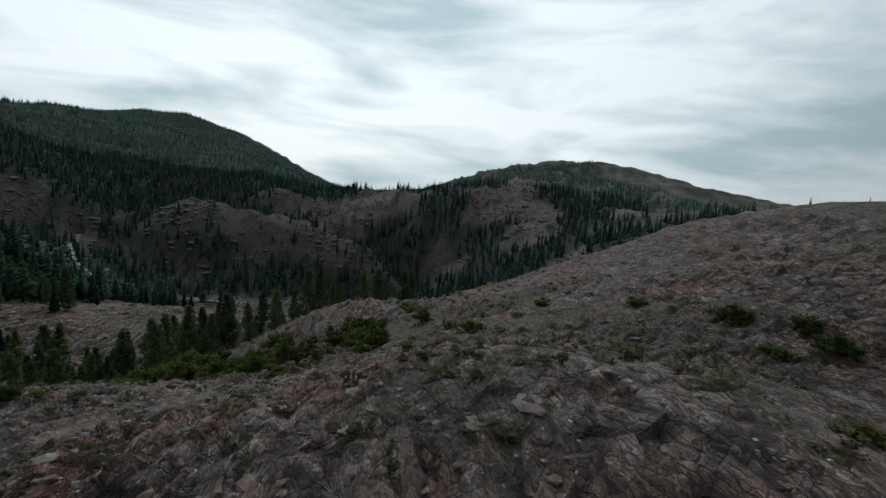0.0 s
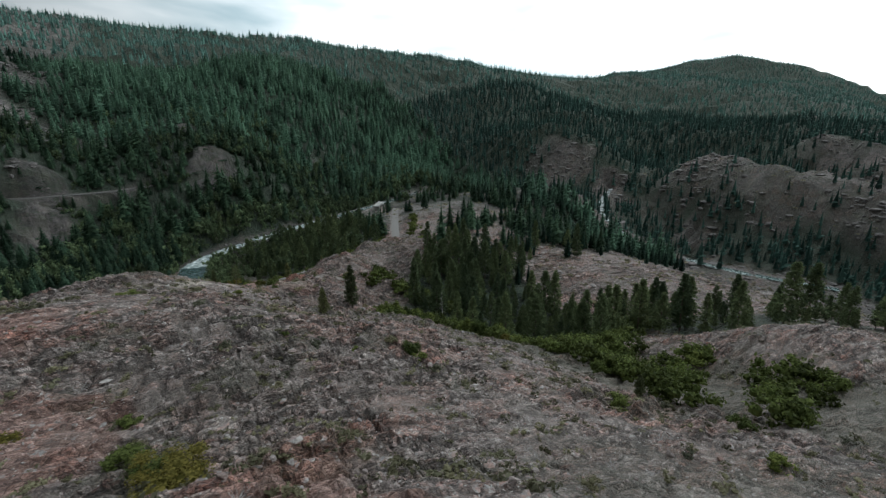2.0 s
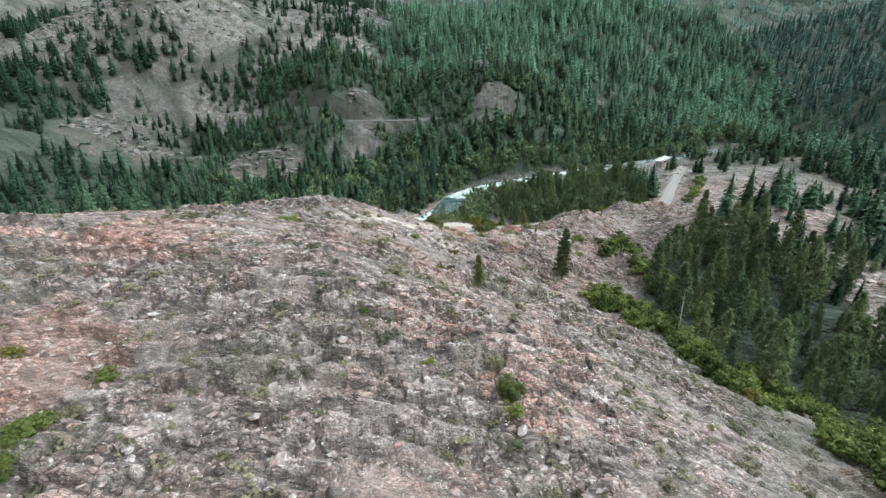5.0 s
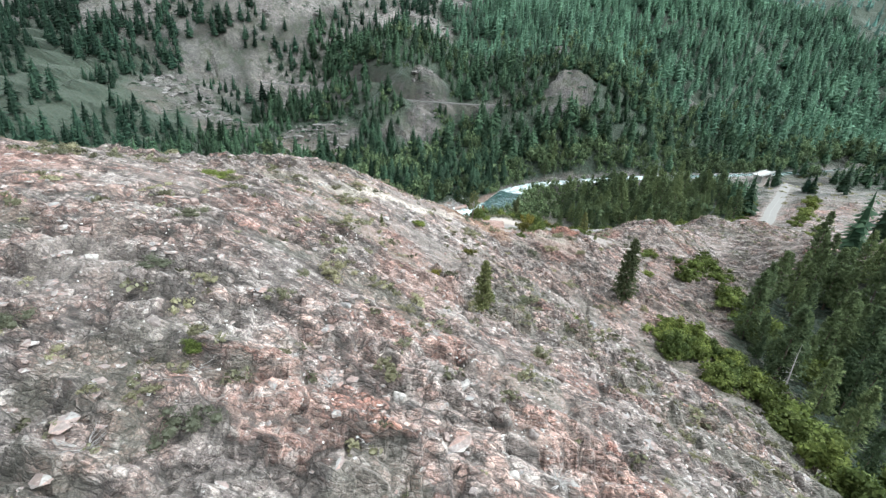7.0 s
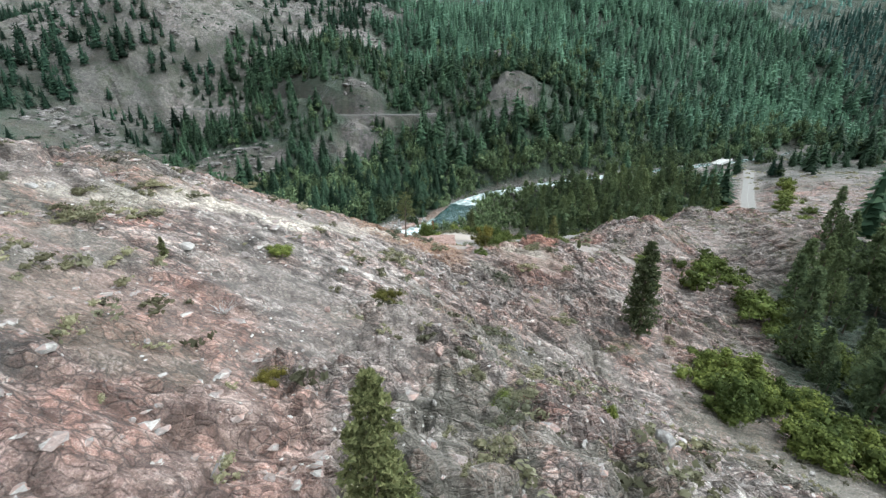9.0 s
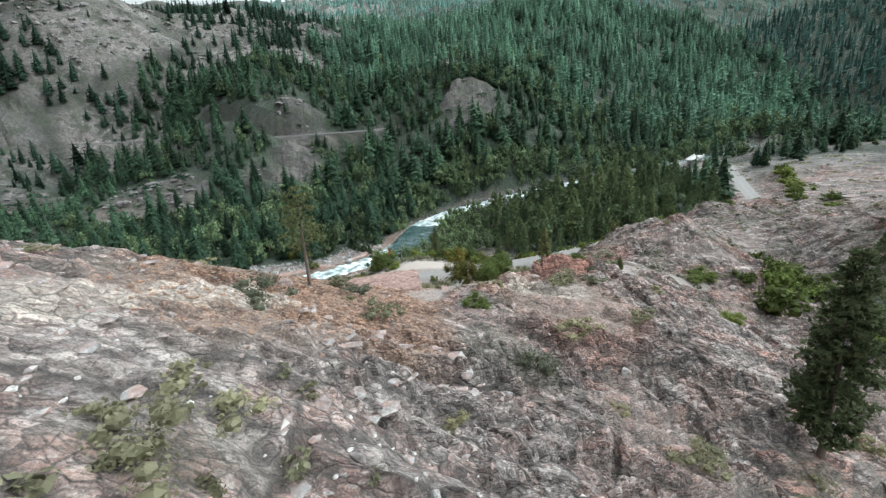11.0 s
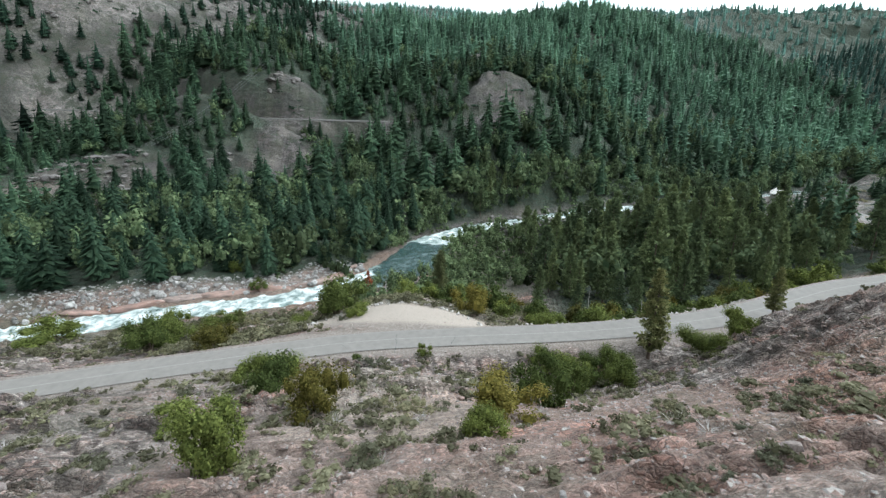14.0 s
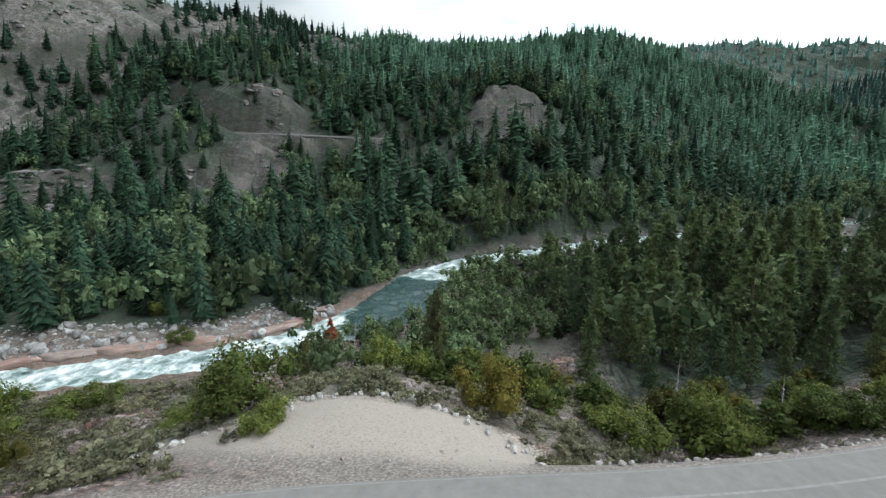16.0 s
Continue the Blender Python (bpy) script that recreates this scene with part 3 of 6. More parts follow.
def leaf_material(name, dark, light, rough=0.6):
    m, n, l, p = nodes_of(name)
    rnd = n.new("ShaderNodeObjectInfo").outputs["Random"]
    isl = n.new("ShaderNodeNewGeometry").outputs["Random Per Island"]
    c1 = ramp(n, l, isl, [(0.0, dark), (1.0, light)])
    c2 = mix(n, l, rnd, (0.6, 0.66, 0.66), (1.5, 1.42, 1.2))
    tone = n.new("ShaderNodeMath")
    tone.operation = "MULTIPLY_ADD"
    tone.inputs[1].default_value, tone.inputs[2].default_value = 1.1, 1.0
    l.new(attribute(n, "tone"), tone.inputs[0])
    l.new(mix(n, l, 1.0, mix(n, l, 1.0, c1, c2, "MULTIPLY"), tone.outputs[0], "MULTIPLY"), p.inputs["Base Color"])
    p.inputs["Roughness"].default_value = rough
    p.inputs["Specular IOR Level"].default_value = 0.06
    back = n.new("ShaderNodeBsdfTranslucent")
    l.new(p.inputs["Base Color"].links[0].from_socket, back.inputs["Color"])
    both = n.new("ShaderNodeMixShader")
    both.inputs[0].default_value = 0.4
    l.new(p.outputs[0], both.inputs[1])
    l.new(back.outputs[0], both.inputs[2])
    l.new(both.outputs[0], n["Material Output"].inputs[0])
    return m


def plain_material(name, a, b, scale, rough=0.85, relief=0.3, stretch=None):
    m, n, l, p = nodes_of(name)
    co = n.new("ShaderNodeTexCoord").outputs["Object"]
    t = noise_node(n, l, co, scale, 6, 0.65, stretch)
    l.new(ramp(n, l, t, [(0.3, a), (0.7, b)]), p.inputs["Base Color"])
    p.inputs["Roughness"].default_value = rough
    bump(n, l, p, t, relief, 0.1)
    return m


def water_material():
    m, n, l, p = nodes_of("river_water")
    co = n.new("ShaderNodeTexCoord").outputs["Object"]
    t = noise_node(n, l, co, 0.3, 9, 0.74)
    foam = attribute(n, "foam")
    s = n.new("ShaderNodeMath")
    s.operation = "ADD"
    l.new(t, s.inputs[0])
    l.new(foam, s.inputs[1])
    col = ramp(n, l, s.outputs[0], [(0.6, (0.02, 0.05, 0.048)), (0.74, (0.115, 0.165, 0.155)), (0.84, (0.38, 0.43, 0.42)), (0.95, (0.78, 0.82, 0.82))])
    l.new(col, p.inputs["Base Color"])
    rr = ramp(n, l, s.outputs[0], [(0.6, (0.08, 0.08, 0.08)), (0.85, (0.7, 0.7, 0.7))])
    l.new(rr, p.inputs["Roughness"])
    bump(n, l, p, t, 0.7, 0.5)
    return m


GROUND = ground_material()
ASPHALT = plain_material("asphalt", (0.15, 0.138, 0.128), (0.2, 0.184, 0.17), 0.9, 0.9, 0.15)
ROAD_PAINT = plain_material("worn_white_paint", (0.18, 0.168, 0.158), (0.25, 0.235, 0.222), 2.0, 0.8, 0.05)
CRACK_FILL = plain_material("tar_crack", (0.05, 0.05, 0.05), (0.1, 0.1, 0.1), 3.0, 0.8, 0.05)
WATER = water_material()
BARK = plain_material("bark", (0.07, 0.05, 0.04), (0.19, 0.14, 0.11), 3.0, 0.95, 0.6, (3, 3, 0.6))
GREY_WOOD = plain_material("weathered_grey_wood", (0.22, 0.20, 0.19), (0.45, 0.42, 0.40), 4.0, 0.9, 0.4, (3, 3, 0.6))
NEEDLES = leaf_material("conifer_needles", (0.06, 0.085, 0.048), (0.165, 0.205, 0.11))
PINE_NEEDLES = leaf_material("pine_needles", (0.066, 0.078, 0.038), (0.2, 0.21, 0.11))
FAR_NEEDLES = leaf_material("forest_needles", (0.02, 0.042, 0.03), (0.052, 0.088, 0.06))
# upper slope and valley: forest green lightened towards teal, a painted haze
UPPER_HAZED_NEEDLES = leaf_material("upper_slope_hazed_needles", (0.042, 0.086, 0.068), (0.088, 0.155, 0.12))
VALLEY_HAZED_NEEDLES = leaf_material("valley_hazed_needles", (0.055, 0.108, 0.092), (0.11, 0.185, 0.158))
# paler and bluer than nearer needles: distance haze painted into the colour
HAZED_NEEDLES = leaf_material("distant_hazed_needles", (0.085, 0.17, 0.17), (0.15, 0.26, 0.255))
OAK_LEAVES = leaf_material("oak_leaves", (0.042, 0.058, 0.016), (0.165, 0.195, 0.064))
BRONZE_LEAVES = leaf_material("bronze_oak_leaves", (0.05, 0.05, 0.012), (0.165, 0.145, 0.045))
ALDER_LEAVES = leaf_material("alder_leaves", (0.036, 0.06, 0.034), (0.13, 0.17, 0.1))
SCRUB_LEAVES = leaf_material("manzanita_leaves", (0.105, 0.102, 0.066), (0.215, 0.205, 0.15))
RED_NEEDLES = leaf_material("dead_red_needles", (0.16, 0.05, 0.03), (0.34, 0.12, 0.07))
STEEL = plain_material("rusty_rail", (0.10, 0.085, 0.08), (0.2, 0.18, 0.17), 2.0, 0.6, 0.1)
BALLAST = plain_material("ballast_stone", (0.075, 0.07, 0.068), (0.19, 0.18, 0.17), 3.5, 0.95, 0.5)
CONCRETE = plain_material("pale_concrete", (0.27, 0.26, 0.245), (0.4, 0.39, 0.37), 0.8, 0.85, 0.1)
WIRE = plain_material("cable_metal", (0.1, 0.105, 0.11), (0.18, 0.18, 0.18), 5.0, 0.5, 0.0)


def stone_material(name, stops):
    m, n, l, p = nodes_of(name)
    co = n.new("ShaderNodeTexCoord").outputs["Object"]
    isl = n.new("ShaderNodeNewGeometry").outputs["Random Per Island"]
    rnd = n.new("ShaderNodeObjectInfo").outputs["Random"]
    add = n.new("ShaderNodeMath")
    add.operation = "ADD"
    l.new(isl, add.inputs[0])
    l.new(rnd, add.inputs[1])
    wrap = n.new("ShaderNodeMath")
    wrap.operation = "FRACT"
    l.new(add.outputs[0], wrap.inputs[0])
    t = noise_node(n, l, co, 3.0, 7, 0.72)
    base = ramp(n, l, wrap.outputs[0], stops)
    col = mix(n, l, ramp(n, l, t, [(0.36, (0.8, 0.8, 0.8)), (0.52, (0, 0, 0))]), base, (0.12, 0.10, 0.09))
    col = mix(n, l, ramp(n, l, t, [(0.56, (0, 0, 0)), (0.72, (0.6, 0.6, 0.6))]), col, (0.55, 0.51, 0.47))
    l.new(col, p.inputs["Base Color"])
    p.inputs["Roughness"].default_value = 0.9
    bump(n, l, p, t, 0.7, 0.2)
    return m


STONE = stone_material("fieldstone", [(0.0, (0.2, 0.14, 0.122)), (0.3, (0.26, 0.22, 0.205)), (0.55, (0.33, 0.205, 0.17)), (0.75, (0.2, 0.19, 0.185)), (1.0, (0.42, 0.385, 0.355))])
RIVER_STONE = stone_material("river_boulder", [(0.0, (0.17, 0.165, 0.16)), (0.5, (0.28, 0.27, 0.26)), (1.0, (0.46, 0.45, 0.435))])
GREY_STONE = stone_material("grey_crag", [(0.0, (0.085, 0.078, 0.075)), (0.5, (0.14, 0.127, 0.122)), (1.0, (0.22, 0.2, 0.19))])
RED_STONE = stone_material("pink_slab", [(0.0, (0.27, 0.165, 0.135)), (0.5, (0.31, 0.2, 0.165)), (1.0, (0.28, 0.215, 0.19))])
RUST_STONE = stone_material("rust_rubble", [(0.0, (0.2, 0.085, 0.045)), (0.4, (0.29, 0.15, 0.085)), (0.75, (0.24, 0.155, 0.11)), (1.0, (0.36, 0.27, 0.205))])
WHITE_STONE = stone_material("white_quartz", [(0.0, (0.36, 0.33, 0.3)), (0.5, (0.48, 0.45, 0.42)), (1.0, (0.58, 0.555, 0.53))])


# ---- mesh helpers ----
def mesh_of(name, verts, faces, material=None, smooth_faces=False):
    me = bpy.data.meshes.new(name)
    verts, faces = np.asarray(verts, np.float32), np.asarray(faces, np.int32)
    me.vertices.add(len(verts))
    me.vertices.foreach_set("co", verts.ravel())
    k = faces.shape[1]
    me.loops.add(faces.size)
    me.loops.foreach_set("vertex_index", faces.ravel())
    me.polygons.add(len(faces))
    me.polygons.foreach_set("loop_start", np.arange(0, faces.size, k, dtype=np.int32))
    me.polygons.foreach_set("loop_total", np.full(len(faces), k, np.int32))
    if smooth_faces:
        me.polygons.foreach_set("use_smooth", np.ones(len(faces), bool))
    me.update(calc_edges=True)
    if material:
        me.materials.append(material)
    return me


def add_attribute(me, name, values):
    a = me.attributes.new(name, "FLOAT", "POINT")
    a.data.foreach_set("value", np.asarray(values, np.float32))


def spread(lo, hi, a, b, step, growth):
    """Grid lines from lo to hi, step apart between a and b and wider outside."""
    mid = list(np.arange(a, b + step, step))
    up, s, v = [], step, mid[-1]
    while v < hi:
        s = step + growth * (v - mid[-1])
        v += s
        up.append(v)
    down, v = [], a
    while v > lo:
        s = step + growth * (a - v)
        v -= s
        down.append(v)
    return np.array(down[::-1] + mid + up)


# ---- ground ----
# where rock stays bare of trees; where trees crowd; gravel, rust-coloured rubble and white quartz
BARE = [(-491, 38, 25, 25, 1), (-438, -85, 24, 20, 1), (-478, -94, 20, 21, 0.85), (-390, -181, 23, 26, 1), (-390, -152, 26, 24, 0.95), (-398, -262, 26, 36, 0.9), (-598, -122, 38, 42, 0.85), (-300, 605, 90, 34, 0.72), (-170, 600, 70, 36, 0.78), (-80, 600, 40, 30, 0.6), (-220, 800, 80, 30, 0.6), (-500, 515, 30, 46, 0.95), (-420, -110, 16, 8, 0.8), (-585, 20, 20, 9, 0.8), (-560, -70, 22, 30, 0.7), (-597, 158, 8, 10, 1), (-640, -150, 26, 36, 0.9),
        (-405, -330, 36, 40, 0.85), (-575, -325, 52, 60, 0.72), (-620, -215, 40, 40, 0.7), (-690, -270, 80, 90, 0.75), (-590, -440, 110, 70, 0.75), (-345, 425, 62, 22, 0.9), (-760, -160, 60, 50, 0.7),
        (-485, 207, 20, 12, 1), (-330, 190, 30, 10, 0.7), (-235, 590, 46, 40, 0.85), (-300, 535, 24, 30, 0.8), (-150, 640, 40, 60, 0.7), (-520, 500, 30, 40, 0.6)]
RUST = [(-190, 44, 6, 6, 0.45), (-186, 37, 8, 5, 0.6), (-153, 31, 13, 10, 1), (-176, 39.5, 9, 3.5, 0.7), (-186, 42, 6, 4, 0.5), (-222, 62, 10, 8, 0.3), (-181, 42, 7, 4, 0.9), (-158, 30, 9, 8, 1), (-150, 36, 8, 7, 0.8), (-172, 36, 8, 5, 0.7), (-300, -30, 5, 22, 0.5), (-22, 30, 9, 6, 0.3)]
GULLY = [(-140, 126, 22, 13, 1), (-165, 112, 18, 10, 0.9), (-222, 172, 26, 34, 0.85), (-120, 150, 26, 16, 1), (-205, 142, 26, 20, 1), (-318, 238, 16, 14, 0.9), (-300, 215, 12, 10, 0.7), (-165, 140, 34, 30, 1), (-185, 170, 40, 28, 1), (-130, 182, 36, 26, 0.95), (-85, 212, 36, 26, 0.9), (-40, 250, 34, 26, 0.8)]
PINK = [(-222, 48, 18, 16, 0.6), (-214, 30, 12, 16, 0.4), (-222, 66, 14, 10, 0.5), (-206, 40, 8, 10, 0.5), (-166, 54, 9, 8, 0.6), (-168.5, 43.5, 3.5, 4.5, 0.9), (-174, 50, 5, 6, 0.8), (-163, 34, 7, 8, 0.6), (-168, 28, 6, 5, 0.8), (-92, 39, 8, 6, 0.35), (-100, 31, 6, 5, 0.45), (-181.5, 55, 5, 5, 1), (-18, 26, 8, 6, 0.5), (-184, 53, 5, 4, 0.7), (-40, 5, 10, 8, 0.5), (-6, 30, 7, 6, 0.5), (-72, -6, 12, 8, 0.5)]
VEIN = [(-104, 6, 0, 0.5), (-110, 11, 0, 0.9), (-112, 17, 0, 0.7), (-119, 18.5, 0, 0.9), (-125, 25, 0, 0.9), (-136, 28, 0, 0.5), (-148, 31, 0, 0.8)]


def forest_at(x, y):
    """How thickly trees stand at a place, 0 to 1."""
    d, _, w = along(RIVER, x, y)
    river_x = np.interp(y, [p[1] for p in RIVER], [p[0] for p in RIVER])
    line = river_x
    gap = w + 4 + 9 * smooth(-10, -24, y) * smooth(-130, -100, y) + 6 * (fbm(x / 20, y / 20, 2, 73) - 0.5)
    west = smooth(0, 4, river_x - x) * smooth(gap, gap + 3, d)
    flat = smooth(-284, -296, x + 0.28 * (y - 60)) * smooth(46, 62, y) * smooth(-0.2, 0.2, (170 - y) / 60) * smooth(w + 7, w + 11, d) * smooth(9, 14, along(ROAD, x, y)[0])
    gully = inside(x, y, GULLY)
    ridge = smooth(0.5, 0.57, fbm(x / 45, y / 45, 3, 79)) * smooth(185, 215, y) * smooth(-200, -240, x) * 0.6
    far = smooth(360, 430, y - 0.15 * x) * np.maximum(smooth(0.44, 0.5, fbm(x / 70, y / 60, 3, 81)), smooth(-400, -470, x), 0.9 * smooth(760, 900, y)) * (1 - 0.1 * smooth(-400, -330, x) * smooth(1000, 800, y))
    far = far * smooth(16, 24, along(CREEK, x, y)[0])
    thick = np.maximum.reduce([west, flat, gully, ridge * (x > line), far])
    return np.clip(thick * (1 - inside(x, y, BARE)) * smooth(5, 9, along(RAILWAY, x, y)[0]) * smooth(7, 10, along(ROAD, x, y)[0] + 3 * smooth(-345, -360, x)), 0, 1)


gx, gy = spread(-3200, 3200, -262, 34, 0.6, 0.034), spread(-3200, 3200, -8, 86, 0.6, 0.029)
# twice as fine where the path comes closest to the rock
gx = np.sort(np.concatenate([gx, ((gx[1:] + gx[:-1]) / 2)[(gx[1:] > -212) & (gx[1:] < -138)]]))
gy = np.sort(np.concatenate([gy, ((gy[1:] + gy[:-1]) / 2)[(gy[1:] > 16) & (gy[1:] < 66)]]))
gx = np.sort(np.concatenate([gx, ((gx[1:] + gx[:-1]) / 2)[(gx[1:] > -640) & (gx[1:] < -330)]]))
gy = np.sort(np.concatenate([gy, ((gy[1:] + gy[:-1]) / 2)[(gy[1:] > -340) & (gy[1:] < -70)]]))
X, Y = np.meshgrid(gx, gy)
rock_grid = jointed(X, Y)
Z = height(X, Y, rock_grid)
nx, ny = len(gx), len(gy)
idx = np.arange(nx * ny).reshape(ny, nx)
quads = np.stack([idx[:-1, :-1], idx[:-1, 1:], idx[1:, 1:], idx[1:, :-1]], -1).reshape(-1, 4)
ground_mesh = mesh_of("ground", np.stack([X, Y, Z], -1).reshape(-1, 3), quads, GROUND)
road_d = along(ROAD, X, Y)[0]
gravel = np.maximum(smooth(6.5 - 1.9 * smooth(-285, -300, X), 4.2 - 0.6 * smooth(-285, -300, X), road_d + 2.5 * (fbm(X / 4, Y / 4, 3, 77) - 0.5)), inside(X, Y, GRAVEL))
gravel = np.maximum(gravel, 0.4 * smooth(0.6, 0.68, fbm(X / 11, Y / 11, 4, 83)) * (road_d < 260))
trail, _, trail_half = along(TRAIL, X, Y)
gravel = np.maximum(gravel, 0.95 * smooth(trail_half + 0.8, trail_half - 0.4, trail + 1.6 * (fbm(X / 3, Y / 3, 3, 78) - 0.5)))
scrub = smooth(0.58, 0.66, fbm(X / 8, Y / 8, 4, 88)) * 0.4 * (1 - gravel)
scrub = np.maximum(scrub, 0.75 * smooth(-258, -264, X) * smooth(-306, -298, X) * smooth(0.36, 0.5, fbm(X / 7, Y / 7, 3, 89)) * (1 - gravel) * (Y < 60))
scrub = np.maximum(scrub, 0.65 * inside(X, Y, [(-95, 106, 44, 16, 1), (-45, 112, 34, 18, 1), (0, 112, 34, 20, 0.9), (-130, 84, 18, 12, 0.8), (20, 75, 14, 10, 0.7), (14, 58, 30, 26, 0.6)]))
scrub = np.maximum(scrub, 0.8 * inside(X, Y, [(-338, 34, 34, 16, 1), (-300, 30, 20, 18, 0.9)]))
vein_d, _, vein_w = along(VEIN, X, Y)
quartz = np.maximum(smooth(2.2, 1.0, vein_d + 2.2 * (fbm(X / 3, Y / 3, 3, 85) - 0.5)) * vein_w, inside(X, Y, [(-170, 51, 6, 6, 0.75), (-225, 30, 8, 12, 0.4), (-235, 20, 5, 16, 0.4), (-264, 24, 6, 20, 0.85)]))
bank_d, _, bank_w = along(RIVER, X, Y)
red_bank = smooth(bank_w + 6.5, bank_w + 3.5, bank_d + 3 * (fbm(X / 5, Y / 5, 2, 65) - 0.5)) * smooth(5, -5, Y) * smooth(-130, -105, Y)
soft = gravel.ravel()[quads[:, 0]] > 0.35
ground_mesh.polygons.foreach_set("use_smooth", soft)
forest_grid, river_grid = forest_at(X, Y), bank_d
near_rock = 1 - smooth(330, 520, np.hypot(X + 120, Y - 40))
for key, values in (("block", 0.5 + 0.9 * (fbm(X / 22, Y / 30, 4, 59) - 0.5) * (1 - near_rock) + (rock_grid[1] - 0.5) * near_rock), ("joint", rock_grid[2] * near_rock),
                    ("granite", 0.9 * np.maximum(smooth(-330, -400, X) * smooth(420, 330, Y), 0.75 * smooth(330, 430, Y - 0.15 * X))), ("gravel", gravel), ("scrub", scrub), ("quartz", quartz),
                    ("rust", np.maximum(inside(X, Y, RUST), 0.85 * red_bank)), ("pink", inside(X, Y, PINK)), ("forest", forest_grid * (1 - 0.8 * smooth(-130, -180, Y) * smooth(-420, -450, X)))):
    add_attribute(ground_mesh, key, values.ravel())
ground = tagged(new("ground", ground_mesh), "pinkish grey fractured bedrock domes above a forested river canyon", "ground", kind="structure")


def surface(x, y, grid=Z):
    """The ground's height, or another grid's value, between its grid points."""
    x, y = np.asarray(x, float), np.asarray(y, float)
    i, j = np.clip(np.searchsorted(gx, x) - 1, 0, nx - 2), np.clip(np.searchsorted(gy, y) - 1, 0, ny - 2)
    u, v = (x - gx[i]) / (gx[i + 1] - gx[i]), (y - gy[j]) / (gy[j + 1] - gy[j])
    return (grid[j, i] * (1 - u) + grid[j, i + 1] * u) * (1 - v) + (grid[j + 1, i] * (1 - u) + grid[j + 1, i + 1] * u) * v


def strip(name, line, material, lift, widen=0.0, across=2, step=1.5, wave=0.0, foam=None, side=0.0, width=None, start=0.0, end=None, parent=None):
    """A ribbon along a polyline: road, paint or water."""
    pts = np.array(line)
    s = np.concatenate([[0], np.cumsum(np.hypot(*np.diff(pts[:, :2], axis=0).T))])
    u = np.arange(start, end or s[-1], step)
    P = np.stack([np.interp(u, s, pts[:, k]) for k in range(4)], -1)
    T = np.gradient(P[:, :2], axis=0)
    T /= np.linalg.norm(T, axis=1)[:, None]
    N = np.stack([-T[:, 1], T[:, 0]], -1)
    v = np.linspace(-1, 1, across)
    W = side + (width * v[None] if width else (P[:, 3] + widen)[:, None] * v[None]) + 0 * P[:, :1]
    px, py = P[:, 0:1] + N[:, 0:1] * W, P[:, 1:2] + N[:, 1:2] * W
    pz = P[:, 2:3] + lift + 0 * W
    if wave:
        pz = pz + wave * (fbm(px / 2.4, py / 2.4, 3, 61) - 0.5) * 2 - 0.25 * wave * np.abs(v[None])
    i = np.arange(len(u) * across).reshape(len(u), across)
    q = np.stack([i[:-1, :-1], i[:-1, 1:], i[1:, 1:], i[1:, :-1]], -1).reshape(-1, 4)[:, ::-1]
    me = mesh_of(name, np.stack([px, py, pz], -1).reshape(-1, 3), q, material, True)
    if foam is not None:
        add_attribute(me, "foam", foam(px, py).ravel())
    ob = new(name, me)
    ob.parent = parent
    return ob


road = tagged(strip("road", ROAD, ASPHALT, 0.0, across=5), "narrow grey asphalt mountain road with worn edge lines", "road", kind="structure")
strip("edge_line", ROAD, ROAD_PAINT, 0.012, side=2.85, width=0.05, parent=road)
strip("edge_line", ROAD, ROAD_PAINT, 0.012, side=-2.85, width=0.05, parent=road)
strip("centre_seam", ROAD, ROAD_PAINT, 0.008, side=0.1, width=0.12, parent=road)


def tar_crack(x0, y0, x1, y1, z):
    n = 14
    t = np.linspace(0, 1, n)
    r = np.random.default_rng(int(abs(x0 * 10)))
    jx = np.cumsum(r.normal(0, 0.07, n))
    cx, cy = x0 + (x1 - x0) * t + jx * 0.3, y0 + (y1 - y0) * t + jx
    V = np.concatenate([np.stack([cx, cy - 0.035, 0 * t + z], -1), np.stack([cx, cy + 0.035, 0 * t + z], -1)])
    F = [(k, k + 1, n + k + 1, n + k) for k in range(n - 1)]
    ob = new("tar_crack", mesh_of("tar_crack", V, F, CRACK_FILL))
    ob.parent = road


tar_crack(-247.6, 25.2, -253.8, 23.8, 16.78)
tar_crack(-248.2, 17.5, -249.5, 16.4, 16.5)
tar_crack(-251.0, 33.0, -256.5, 34.0, 17.03)
tar_crack(-243.0, 8.0, -247.0, 5.5, 16.08)

CALM = [(-349, 9, 25, 14, 1), (-330, 6, 8, 9, 0.6)]
river = tagged(strip("river", RIVER, WATER, 0.0, 1.5, 29, 0.9, 0.6, lambda x, y: 0.33 - 0.02 * smooth(40, 80, y) - 0.16 * smooth(120, 160, y) - 0.4 * inside(x, y, CALM)), "whitewater river with a dark green pool and foaming rapids", "river", kind="structure")
creek = tagged(strip("creek", CREEK, WATER, 0.0, 0.5, 13, 1.5, 0.5, lambda x, y: 0.16 + 0.16 * smooth(-300, -340, x)), "white side creek falling over bare rock", "creek", kind="structure")


# ---- railway on the far slope ----
railway = tagged(new("railway"), "single railway track on a ballast ledge cut into the far slope", "railway", kind="structure")


